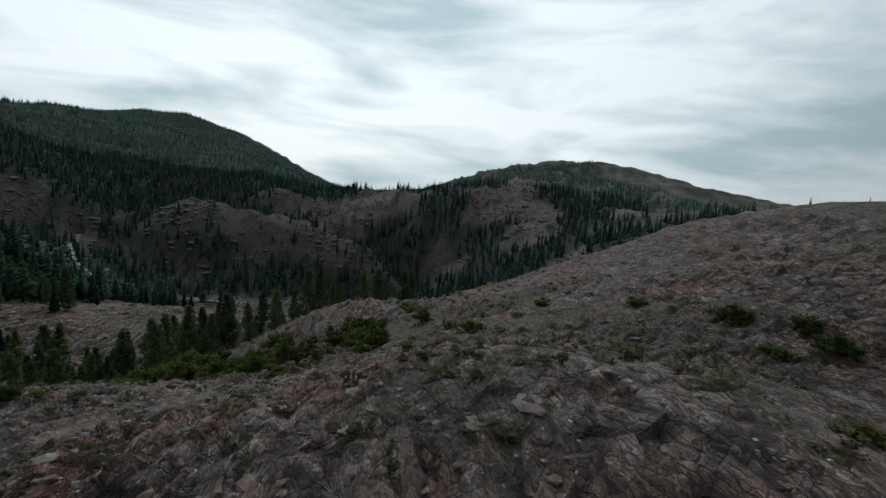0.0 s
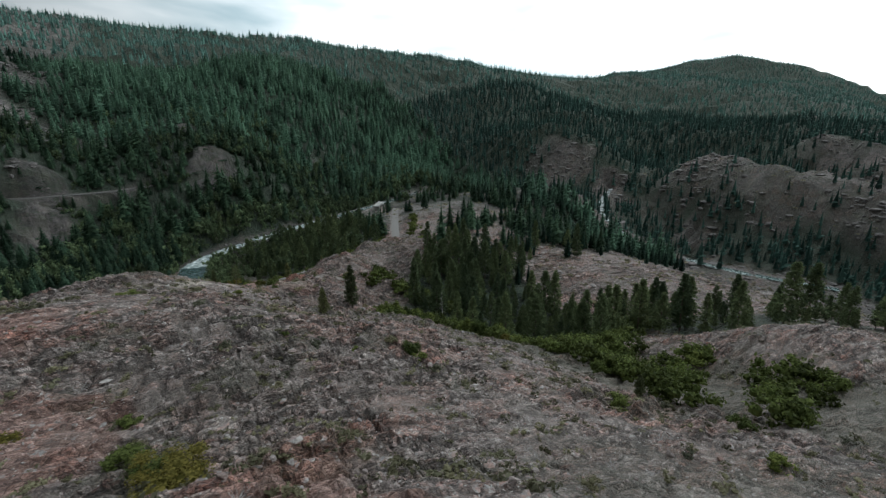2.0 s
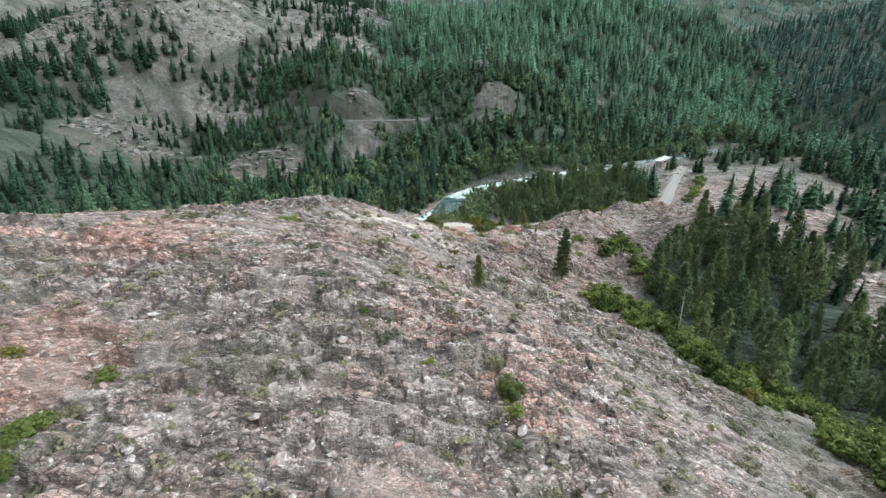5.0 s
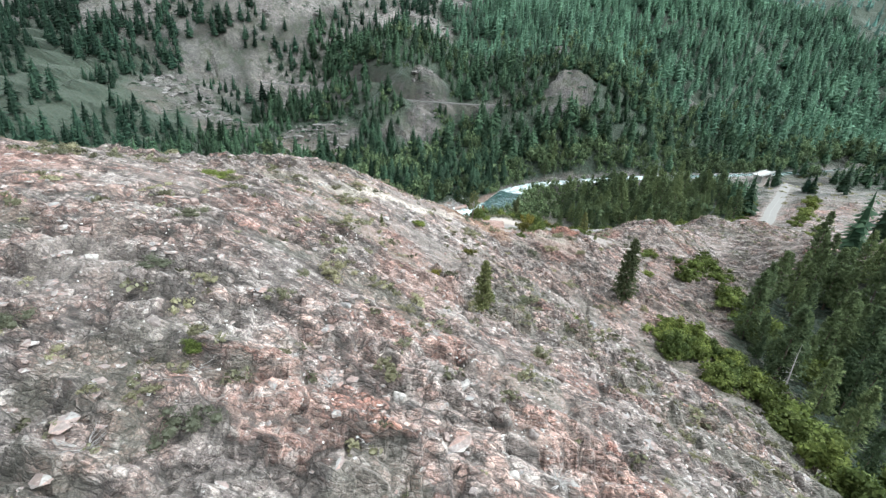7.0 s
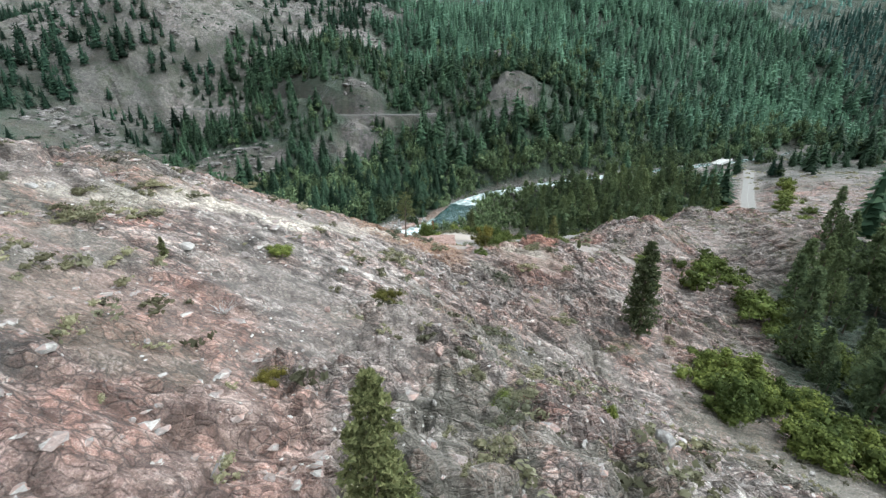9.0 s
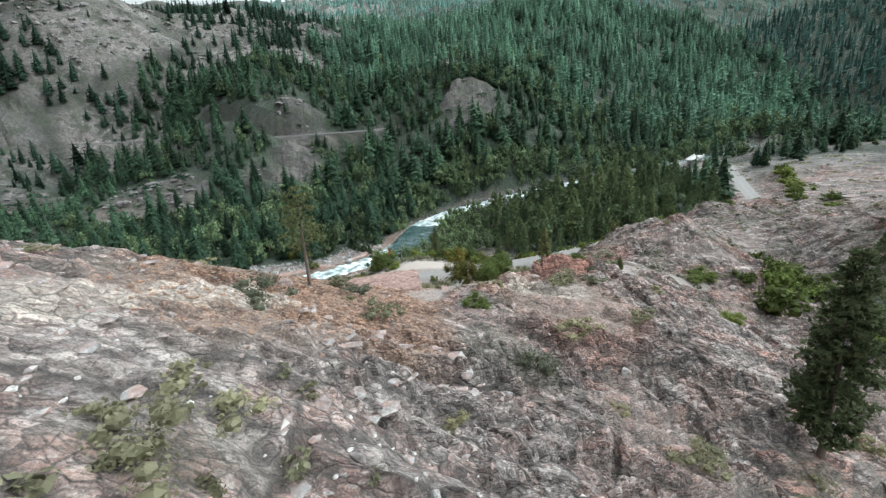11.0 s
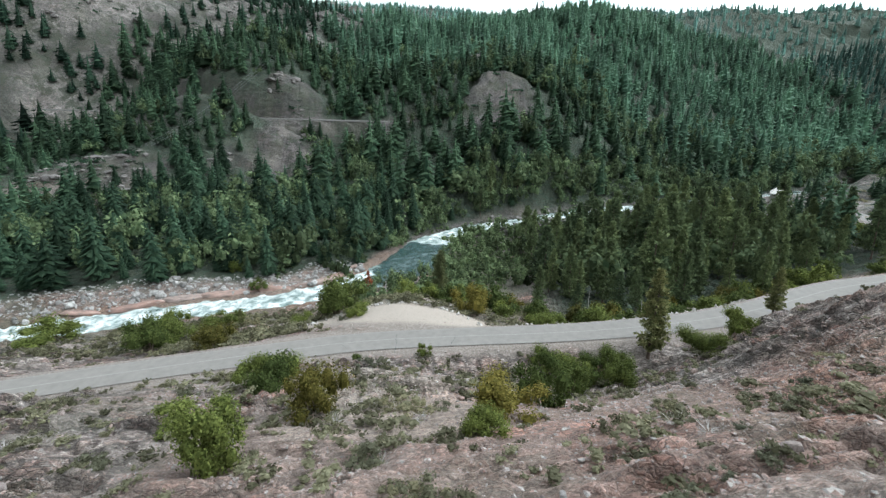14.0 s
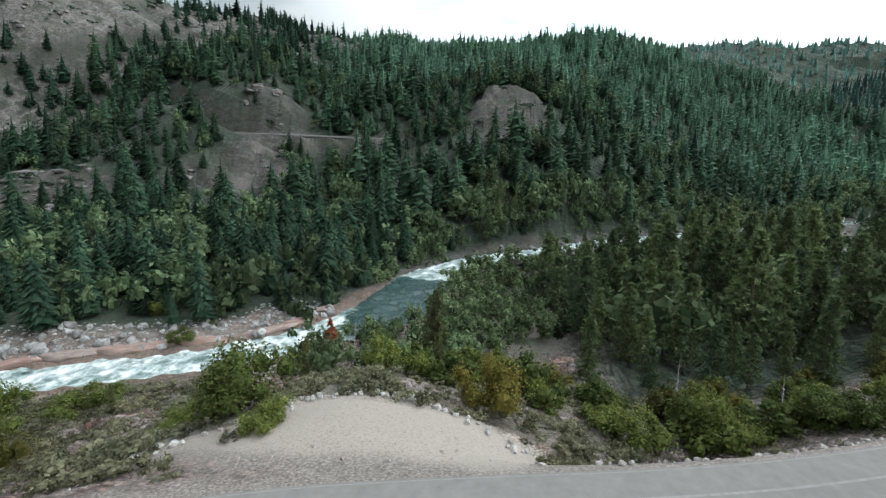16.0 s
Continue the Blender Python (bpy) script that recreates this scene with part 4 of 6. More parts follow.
def prism(name, line, profile, material, parent, step=3.0):
    """A profile of (side, up) points swept along a polyline."""
    pts = np.array(line)
    s = np.concatenate([[0], np.cumsum(np.hypot(*np.diff(pts[:, :2], axis=0).T))])
    u = np.arange(0, s[-1], step)
    P = np.stack([np.interp(u, s, pts[:, k]) for k in range(3)], -1)
    T = np.gradient(P[:, :2], axis=0)
    T /= np.linalg.norm(T, axis=1)[:, None]
    k = len(profile)
    V = np.concatenate([np.stack([P[:, 0] - T[:, 1] * a, P[:, 1] + T[:, 0] * a, P[:, 2] + b], -1)[:, None] for a, b in profile], 1).reshape(-1, 3)
    i = np.arange(len(u) * k).reshape(len(u), k)
    j = np.roll(i, -1, axis=1)
    F = np.stack([i[:-1], j[:-1], j[1:], i[1:]], -1).reshape(-1, 4)
    ob = new(name, mesh_of(name, V, F, material))
    ob.parent = parent
    return ob


prism("ballast_bed", RAILWAY, [(-2.4, -0.6), (-1.5, 0.35), (1.5, 0.35), (2.4, -0.6)], BALLAST, railway)
prism("retaining_wall", RAILWAY, [(2.5, -2.2), (2.5, 0.1), (2.9, 0.1), (3.2, -2.2)], BALLAST, railway)
for a in (-0.72, 0.72):
    prism("rail", RAILWAY, [(a - 0.07, 0.35), (a - 0.07, 0.52), (a + 0.07, 0.52), (a + 0.07, 0.35)], STEEL, railway)


# ---- plants ----
def cone_arrays(sides, tufts, rmax, rng, base=0.07, length=0.11, taper=0.8):
    """A far conifer: an uneven inner cone under boughs that reach out and droop at their tips."""
    V = []
    ring = [rmax * 0.5 * rng.uniform(0.75, 1.2) for _ in range(sides)]
    for k in range(sides):
        a, b = 2 * math.pi * k / sides, 2 * math.pi * (k + 1) / sides
        p, q = ring[k], ring[(k + 1) % sides]
        V += [np.array((p * math.cos(a), p * math.sin(a), base + 0.05)), np.array((q * math.cos(b), q * math.sin(b), base + 0.05)), np.array((0, 0, 0.92))]
    for k in range(tufts):
        f = 1 - math.sqrt((k + rng.uniform(0, 1)) / tufts)
        a = k * 2.4 + rng.uniform(-0.5, 0.5)
        full = min(1, 0.6 + 2.6 * f)
        r = rmax * full * (1 - f) ** taper * rng.uniform(0.6, 1.12)
        w = length * rng.uniform(0.5, 0.95) * (1 - 0.5 * f)
        d, t = np.array((math.cos(a), math.sin(a), 0)), np.array((-math.sin(a), math.cos(a), 0))
        z = base + (1 - base) * f
        inner = d * r * 0.25 + (0, 0, z + 0.35 * r)
        tip = d * r + (0, 0, z - 0.12 * r) + t * rng.normal(0, 0.3 * w)
        mid = d * r * 0.62 + (0, 0, z + 0.06 * r)
        V += [mid + t * w * 0.55, inner, tip, mid - t * w * 0.55 - (0, 0, 0.3 * w), tip, inner]
    V += [np.array((0.012, 0, 0.86)), np.array((-0.008, 0.01, 0.86)), np.array((0, 0, 1.0))]
    return np.array(V)


def needle_arrays(h, rmax, levels, per, rng, base, droop=0.15, power=0.75, tufts=9, size=0.035):
    """A closer crown: boughs carrying many small needle tufts."""
    V = []
    for k in range(levels):
        f = k / (levels - 1)
        z0 = h * (base + (1 - base) * f)
        r = rmax * ((1 - f * 0.97) ** power) * min(1, 0.5 + 3 * f) + 0.01 * h
        for b in range(per):
            a, rr = rng.uniform(0, 2 * math.pi), r * rng.uniform(0.5, 1.12)
            d, s = np.array([math.cos(a), math.sin(a), 0]), np.array([-math.sin(a), math.cos(a), 0])
            for t in range(tufts):
                g = 1 - (t / tufts) ** 1.4 * 0.8
                c = d * rr * g + s * rng.normal(0, 0.16 * rr * g) + np.array([0, 0, z0 - droop * rr * g ** 1.5 + rng.normal(0, 0.06 * rr)])
                for _ in range(2):
                    q = rng.normal(0, 1, 3) + d * 0.9 + np.array([0, 0, 0.35])
                    q *= size * h * rng.uniform(0.7, 1.4) / np.linalg.norm(q)
                    e = np.cross(q, rng.normal(0, 1, 3))
                    e *= 0.42 * np.linalg.norm(q) / np.linalg.norm(e)
                    V += [c - q * 0.4 + e, c - q * 0.4 - e, c + q]
    return np.array(V)


def tri_mesh(name, V, material):
    return mesh_of(name, V, np.arange(len(V)).reshape(-1, 3), material)


def quad_mesh(name, V, material):
    return mesh_of(name, V, np.arange(len(V)).reshape(-1, 4), material)


def tapered(paths, sides=6):
    """Tubes along paths of (x, y, z, radius)."""
    V, F = [], []
    for path in paths:
        base = len(V)
        for x, y, z, r in path:
            V += [(x + r * math.cos(2 * math.pi * k / sides), y + r * math.sin(2 * math.pi * k / sides), z) for k in range(sides)]
        for i in range(len(path) - 1):
            for k in range(sides):
                a, b = base + i * sides + k, base + i * sides + (k + 1) % sides
                F.append((a, b, b + sides, a + sides))
    return V, F


def trunk_mesh(h, r, rng, limbs=0, low=0.3, material=None, reach=0.12, lean=0.0):
    paths = [[(lean * h * f * f + 0.008 * h * math.sin(5 * f), 0.008 * h * math.cos(4 * f), h * f, r * (1 - 0.93 * f) * (1.3 if f == 0 else 1)) for f in (0, 0.06, 0.25, 0.5, 0.75, 1.0)]]
    for _ in range(limbs):
        f, a = rng.uniform(low, 0.95), rng.uniform(0, 6.28)
        L = reach * h * (1.25 - f) * rng.uniform(0.5, 1.2)
        x0 = lean * h * f * f
        paths.append([(x0 + math.cos(a) * L * g, math.sin(a) * L * g, h * f + 0.25 * L * g * rng.uniform(-0.8, 1), r * 0.3 * (1 - f * 0.7) * (1 - 0.8 * g)) for g in (0, 0.5, 1)])
    return mesh_of("trunk", *tapered(paths), material or BARK, True)


def plant(name, parts, label, category, group=""):
    """A plant at the origin: an empty with its mesh parts."""
    root = new(name)
    root.empty_display_size = 0.3
    for part_name, me in parts:
        ob = new(part_name, me)
        ob.parent = root
    return tagged(root, label, category, group)


def on_ground(x, y, sink=0.25):
    return float(surface(x, y)) - sink


def stand(ob, x, y, s, turn, tall=1.0, sink=0.25, tilt=(0, 0)):
    return copy_thing(ob, pose(x, y, on_ground(x, y, sink), tilt[0], tilt[1], turn) @ Matrix.Diagonal((s, s, s * tall, 1)))


def remove(obs):
    for ob in obs:
        for c in list(ob.children_recursive) + [ob]:
            bpy.data.objects.remove(c)


rng = np.random.default_rng(4)
# models one metre tall, scaled when they are set out
FIRS = []
for k in range(6):
    crown = needle_arrays(1.0, 0.2 + 0.025 * (k % 3), 24, 8, rng, 0.08 + 0.06 * (k % 3), 0.22, 0.7, 5, 0.034)
    FIRS.append(plant("conifer", [("trunk", trunk_mesh(0.97, 0.014, rng)), ("crown", tri_mesh("crown", crown, NEEDLES))],
                      "tall dark green conifer with drooping layered boughs", "conifer", "conifers of the gully and river flat"))
PINES = []
for k in range(4):
    crown = needle_arrays(1.0, 0.18 + 0.02 * (k % 2), 24, 11, rng, 0.14 + 0.05 * k, 0.1, 0.6, 15, 0.021)
    PINES.append(plant("pine_tree", [("trunk", trunk_mesh(0.97, 0.018, rng, 14)), ("crown", tri_mesh("crown", crown, PINE_NEEDLES))],
                       "young olive green pine growing on bare rock", "pine tree", "pines on the rock"))

# single trees: model, x, y, height, turn, tilt
for k, x, y, h, turn in [(0, -156, 72.8, 18.5, 10), (1, -92, 47, 8.0, 50), (2, -265.6, 86.5, 9.5, 120), (0, -253.6, 63.2, 14.2, 200), (1, -310, 24, 15, 33), (2, -305.8, -0.5, 7.5, 75),
                         (3, -187.5, 65.1, 2.9, 0), (1, -107.1, 25.9, 1.9, 90), (3, -28, 84, 5.2, 20), (0, -290, 27, 7, 60), (2, -297, 3, 6, 140), (1, -284, -22, 5, 10)]:
    stand(PINES[k], x, y, h, turn)

r = np.random.default_rng(17)


def in_rows(x0, x1, y0, y1, cell, seed, jitter=0.48):
    g = np.random.default_rng(seed)
    x, y = np.meshgrid(np.arange(x0, x1, cell), np.arange(y0, y1, cell))
    x, y = (x + g.uniform(-jitter, jitter, x.shape) * cell).ravel(), (y + g.uniform(-jitter, jitter, y.shape) * cell).ravel()
    keep = g.uniform(0, 1, len(x)) < forest_at(x, y)
    return x[keep], y[keep]


gully_x, gully_y = in_rows(-240, -5, 100, 280, 8.8, 21)
flat_x, flat_y = in_rows(-428, -280, 34, 150, 9.4, 22)
for x, y in zip(np.concatenate([gully_x, flat_x]), np.concatenate([gully_y, flat_y])):
    h = 8 + 18 * r.uniform(0, 1) ** 1.2 if x > -250 else (r.uniform(7, 15) if x > -312 else (r.uniform(10, 21) if y < 78 else 9 + 19 * r.uniform(0, 1))) 
    stand(FIRS[r.integers(6)], float(x), float(y), h, r.uniform(0, 360), 1.0, 0.3, (r.normal(0, 1.5), r.normal(0, 1.5)))

# the near bare-trunked pine on the rubble
leaning = plant("pine_tree", [("trunk", trunk_mesh(8.3, 0.17, rng, 26, 0.35, None, 0.22, -0.02)), ("crown", tri_mesh("crown", needle_arrays(8.3, 2.1, 12, 6, rng, 0.4, 0.08, 0.4, 15, 0.021), PINE_NEEDLES))],
                "lone pine with a bare reddish lower trunk on rusty rubble", "pine tree")
leaning.matrix_basis = pose(-155.6, 30.6, on_ground(-155.6, 30.6), -3, 3, 0)

# dead wood on the knoll above the road
for x, y, length, turn, up in [(-196.5, 25.0, 3.2, 70, 4), (-192.5, 32.5, 3.6, 92, 2), (-191.0, 37.0, 2.4, 60, 3)]:
    path = [[(length * f, 0.05 * math.sin(6 * f), 0.03 * math.sin(4 * f), 0.15 * (1 - 0.5 * f)) for f in (0, 0.25, 0.5, 0.75, 1.0)]]
    V, F = tapered([[(b, c, a, q) for a, b, c, q in path[0]]], 8)
    log = tagged(new("fallen_log", mesh_of("fallen_log", [(c, a, b) for a, b, c in V], F, GREY_WOOD, True)), "weathered grey fallen log lying on rubble", "log", "fallen logs")
    log.matrix_basis = pose(x, y, on_ground(x, y, -0.12), up, 0, turn)

# dead trees
for x, y, h, red in [(-310, 3.2, 9.5, True), (-305.4, 8.9, 10.5, False), (-150, 112, 14, False), (-163, 118, 12, False), (-262, 66, 4.5, False), (-214, 21, 3.5, False), (-292, 62, 8, False), (-285, 72, 7, False)]:
    parts = [("trunk", trunk_mesh(h, 0.012 * h + 0.03, rng, 34, 0.2, GREY_WOOD, 0.2))]
    if red:
        parts.append(("crown", tri_mesh("crown", needle_arrays(h, 1.3, 12, 6, rng, 0.55, 0.1, 0.7, 7, 0.03), RED_NEEDLES)))
    dead = plant("dead_tree", parts, "dead conifer with rust-red needles by the river" if red else "bare grey dead tree with broken branches", "dead tree")
    dead.matrix_basis = pose(x, y, on_ground(x, y), r.normal(0, 3), r.normal(0, 3), 0)


def leaf_clump(n, rx, rz, leaf, lobes, rng, flat=0.35, core=True):
    """Leaves on overlapping lobes round an inner mass, a unit-wide bush."""
    c = rng.normal(0, 1, (lobes, 3)) * (0.40 * rx, 0.40 * rx, 0.22 * rz) + (0, 0, 0.5 * rz)
    size = rng.uniform(0.35, 0.85, lobes)
    which = rng.integers(0, lobes, n)
    d = rng.normal(0, 1, (n, 3))
    d[:, 2] = np.abs(d[:, 2]) * 1.1 - flat
    d /= np.linalg.norm(d, axis=1)[:, None]
    rad = rng.uniform(0.45, 1.06, n)
    axes = np.array((0.62 * rx, 0.62 * rx, 0.55 * rz))
    p = c[which] + d * (rad * size[which])[:, None] * axes
    p[:, 2] = np.maximum(p[:, 2], 0.02)
    nrm = d + rng.normal(0, 0.5, (n, 3))
    a = np.cross(nrm, rng.normal(0, 1, (n, 3)))
    a /= np.linalg.norm(a, axis=1)[:, None]
    b = np.cross(nrm, a)
    b /= np.linalg.norm(b, axis=1)[:, None]
    s = (leaf * rng.uniform(0.6, 1.4, n))[:, None]
    out = [np.stack([p - a * s, p + b * s * 0.6, p + a * s, p - b * s * 0.6], 1).reshape(-1, 3)]
    if core:
        th, ph = np.meshgrid(np.linspace(0, 2 * math.pi, 7), np.linspace(-0.6, 1.5, 3))
        for k in range(lobes):
            ball = np.stack([np.cos(th) * np.cos(ph), np.sin(th) * np.cos(ph), np.sin(ph)], -1)
            ball = ball * axes * size[k] * 0.48 * rng.uniform(0.9, 1.08, th.shape + (1,)) + c[k]
            ball[:, -1] = ball[:, 0]
            ball[..., 2] = np.maximum(ball[..., 2], 0.0)
            out.append(np.stack([ball[:-1, :-1], ball[:-1, 1:], ball[1:, 1:], ball[1:, :-1]], 2).reshape(-1, 3))
    return np.concatenate(out)


def stems(n, w, h, rng, radius=0.02):
    paths = []
    for _ in range(n):
        a, L = rng.uniform(0, 6.28), rng.uniform(0.3, 0.9) * w
        paths.append([(math.cos(a) * L * g * 0.6, math.sin(a) * L * g * 0.6, -0.15 + h * (0.9 * g), radius * (1 - 0.75 * g)) for g in (0, 0.4, 1)])
    return mesh_of("stem", *tapered(paths, 4), BARK, True)


OAKS = []
for k in range(12):
    mat = BRONZE_LEAVES if k % 6 == 2 else OAK_LEAVES
    word = "bronze-tinged" if k % 6 == 2 else "bright green"
    OAKS.append(plant("oak_shrub", [("stem", stems(7, 0.5, 0.6, rng, 0.03)), ("crown", quad_mesh("crown", leaf_clump(20000 if k == 4 else (5000 if k < 6 else 1100), 0.5, 0.72 + 0.1 * (k % 3), 0.0125 if k == 4 else (0.022 if k < 6 else 0.045), 18, rng), mat))],
                      word + " rounded evergreen oak shrub beside the road", "shrub", "oak shrubs"))
# x, y, width, how tall for its width, model
for x, y, w, tall, k in [(-232, 14.7, 6.0, 1.0, 0), (-225, 22.5, 5.5, 1.0, 2), (-232.2, 44.8, 5.5, 1.2, 1), (-243, 50, 5.5, 1.0, 3), (-241, 55.9, 5.0, 1.0, 5), (-223.7, 40, 6.2, 0.6, 2), (-249.3, 69.2, 6.5, 0.75, 4),
                         (-254.2, 75.5, 4.8, 1.1, 0), (-247.9, 29.5, 2.0, 1.1, 1), (-243.6, 20.6, 1.9, 0.9, 3), (-262, -28, 10, 0.8, 5), (-258.8, -12.2, 7, 0.75, 2), (-193.4, 21.8, 6.8, 0.72, 1), (-212.9, 19.9, 5.5, 1.0, 5),
                         (-184.5, 46, 6.4, 0.8, 4), (-187.2, 41.6, 5.6, 0.85, 2), (-219, 39, 4, 0.7, 5), (-198.2, 61.8, 4.2, 0.6, 0), (-194.5, 57.7, 2.6, 0.6, 1), (-275, -33, 10, 0.75, 0), (-271, -62, 14, 0.4, 3),
                         (-218.4, -7.8, 3.7, 1.1, 2), (-268, 8.8, 10, 0.75, 5), (-262.5, 15.3, 5, 0.6, 0), (-159.7, 44.1, 2.6, 0.7, 1), (-204.4, 85.1, 6.5, 0.4, 3), (-190.5, 83, 5, 0.5, 4), (-286, -29, 10, 0.5, 1),
                         (-281, -38, 7, 0.9, 5), (-294, 19, 9, 0.8, 3), (-274, 36, 7.5, 0.9, 2), (-278.5, 51.3, 9, 0.65, 0), (-281, 63, 9.5, 0.7, 4), (-283, 77, 8.5, 0.65, 1), (-52, 53, 4, 0.5, 5), (-116.5, 29.1, 3.0, 0.5, 0),
                         (-118.8, 38.5, 3.0, 0.5, 2), (-106.8, 50.9, 1.9, 0.8, 0), (-99.4, 38.1, 1.7, 0.6, 2), (-114.5, 60, 1.9, 1.0, 5), (-61.2, 33.2, 1.6, 0.6, 0), (-91.8, 7.1, 5.5, 0.25, 0), (-22.7, 18.6, 7, 0.3, 2), (-28, 16, 5, 0.35, 5),
                         (-176.7, 32.8, 2.8, 1.0, 5), (-221, 12.4, 6, 0.45, 1), (-290, 40, 6, 0.8, 5), (-300, 33, 6, 0.7, 2), (-288, 88, 7, 0.7, 5), (-297, 96, 7, 0.7, 2), (-270, 0, 6, 0.6, 4), (-330, -52, 7, 0.9, 0), (-318, -36, 6, 0.7, 1), (-316, 174, 8, 0.7, 6), (-325, 180, 9, 0.6, 7), (-338, 184, 8, 0.7, 9), (-306, 168, 7, 0.6, 6), (-350, 190, 9, 0.8, 10), (-331, 152, 7, 0.8, 7), (-318, 148, 6, 0.8, 9), (-345, 158, 8, 0.9, 6), (-300, 176, 7, 0.5, 7), (-290, 170, 6, 0.5, 9), (-360, 196, 8, 0.8, 6), (-358, 164, 8, 0.9, 9)]:
    stand(OAKS[k], x, y, w, r.uniform(0, 360), tall)
for x, y, w, tall, k in [(7, 79.7, 4.5, 0.7, 6), (44, 63, 6, 0.45, 8), (50.5, 58, 5, 0.4, 7), (48.6, 52, 6, 0.45, 11), (25.5, 24, 3, 0.4, 8), (22.7, 91.5, 4, 0.6, 7), (35.6, 76.4, 4.5, 0.4, 9), (-2.5, 119, 6, 0.8, 6), (4, 91.6, 3.4, 1.1, 9),
                         (-13.7, 87.6, 4, 0.6, 10), (-3.8, 75.7, 3, 0.5, 7), (-27.4, 79, 5, 0.5, 6), (-7.6, 137, 7, 0.6, 9), (-42, 125, 7, 0.7, 10), (-54, 104, 5, 0.8, 6), (-33, 13.8, 4.5, 0.3, 7), (-41.7, 13, 3, 0.3, 10), (-41.4, 2.7, 3.2, 0.3, 8),
                         (-53.4, 43.3, 2.2, 0.5, 11), (-48.8, 53.4, 2.4, 0.4, 7), (40.5, 50, 4, 0.5, 6), (-20, 110, 6, 0.7, 7), (-34, 100, 5, 0.7, 9), (-249.6, 51.4, 7, 0.8, 0), (-248.2, 54.0, 6.0, 0.8, 1), (-250.1, 47.7, 5.0, 0.8, 3), (-251.3, 57.1, 5.0, 0.8, 5), (-235.5, 13.7, 6.0, 0.8, 4), (-233.7, 11.7, 6.0, 0.8, 0)]:
    stand(OAKS[k], x, y, w, r.uniform(0, 360), tall)
# oak thickets in the gully: x, y, radii, how many; the nearest as single shrubs, the others joined further down
NEAR_THICKETS = [(-152, 86, 9, 7, 16), (-147, 98, 11, 7, 16), (-102, 104, 14, 7, 10)]
THICKETS = [(-190, 116, 14, 7, 14), (-172, 123, 12, 8, 12), (-132, 104, 13, 6, 14), (-118, 126, 13, 8, 14), (-90, 143, 10, 13, 14), (-60, 116, 7, 6, 6), (-51, 109, 5, 5, 4),
            (-118, 192, 16, 7, 8), (-100, 163, 13, 11, 10), (-216, 108, 11, 5, 6), (-206, 98, 5, 4, 3), (-75, 128, 6, 6, 5), (-28, 92, 5, 4, 3), (-12, 100, 6, 5, 3),
            (-75, 117, 15, 8, 13), (-44, 112, 10, 7, 9), (-20, 118, 12, 7, 7), (-58, 126, 14, 8, 9)]


def within(cx, cy, rx, ry):
    a, q = r.uniform(0, 6.28), math.sqrt(r.uniform(0, 1))
    return cx + rx * q * math.cos(a), cy + ry * q * math.sin(a)


for cx, cy, rx, ry, count in NEAR_THICKETS:
    for _ in range(int(1.4 * count)):
        x, y = within(cx, cy, rx, ry)
        stand(OAKS[6 + r.integers(6)], x, y, r.uniform(3.5, 8), r.uniform(0, 360), r.uniform(0.6, 0.95))
# a belt of oaks below the road
for k in range(95):
    y = r.uniform(22, 150)
    x = -271 - 0.28 * max(0, y - 45) - r.uniform(2, 20) - (7 if y < 42 else 0)
    if surface(x, y, road_d) < 8:
        continue
    stand(OAKS[6 + r.integers(6)], x, y, r.uniform(3.5, 7.5), r.uniform(0, 360), r.uniform(0.6, 1.0))

SCRUBS = []
for k in range(5):
    SCRUBS.append(plant("manzanita_shrub", [("stem", stems(9, 0.6, 0.3, rng, 0.012)), ("crown", quad_mesh("crown", leaf_clump(800, 0.6, 0.42, 0.032, 14, rng, 0.15), SCRUB_LEAVES))],
                        "low grey-green manzanita mat growing from rock cracks", "shrub", "low scrub on the rock"))
GREYS = [plant("bare_shrub", [("stem", mesh_of("stem", *tapered([[(0.5 * g * math.cos(a) + 0.03 * math.sin(9 * g + a), 0.5 * g * math.sin(a), 0.42 * g * (0.5 + 0.5 * math.sin(3 * a) ** 2), 0.014 * (1.1 - g)) for g in (0, 0.35, 0.7, 1)]
                                                                  for a in rng.uniform(0, 6.28, 46)], 3), GREY_WOOD))], "leafless silver-grey twiggy shrub on the rock", "shrub", "bare grey shrubs") for _ in range(2)]


def open_rock(x, y):
    return surface(x, y, road_d) > 5.5 and surface(x, y, forest_grid) < 0.2 and surface(x, y, river_grid) > 14


for kind, count, lo, hi, seed in ((SCRUBS, 180, 0.9, 2.9, 31), (GREYS, 150, 0.8, 2.4, 32)):
    g, done = np.random.default_rng(seed), 0
    while done < count:
        x, y = g.uniform(-262, 18), g.uniform(-12, 100)
        if g.uniform() > 1.5 * float(smooth(0.42, 0.62, fbm(np.array([x / 8]), np.array([y / 8]), 4, 88))[0]) + 0.25 or not open_rock(x, y):
            continue
        stand(kind[g.integers(len(kind))], x, y, g.uniform(lo, hi), g.uniform(0, 360), g.uniform(0.6, 1.1), 0.1)
        done += 1
g, done = np.random.default_rng(35), 0
while done < 30:
    x, y = g.uniform(-300, -258), g.uniform(-48, 60)
    ax, ay = np.array([x]), np.array([y])
    if along(ROAD, ax, ay)[0][0] < 6 or along(RIVER, ax, ay)[0][0] < 12 or inside(ax, ay, GRAVEL)[0] > 0.6:
        continue
    stand(SCRUBS[g.integers(5)], x, y, g.uniform(1.8, 4.2), g.uniform(0, 360), g.uniform(0.8, 1.3), 0.1)
    done += 1
g, done = np.random.default_rng(36), 0
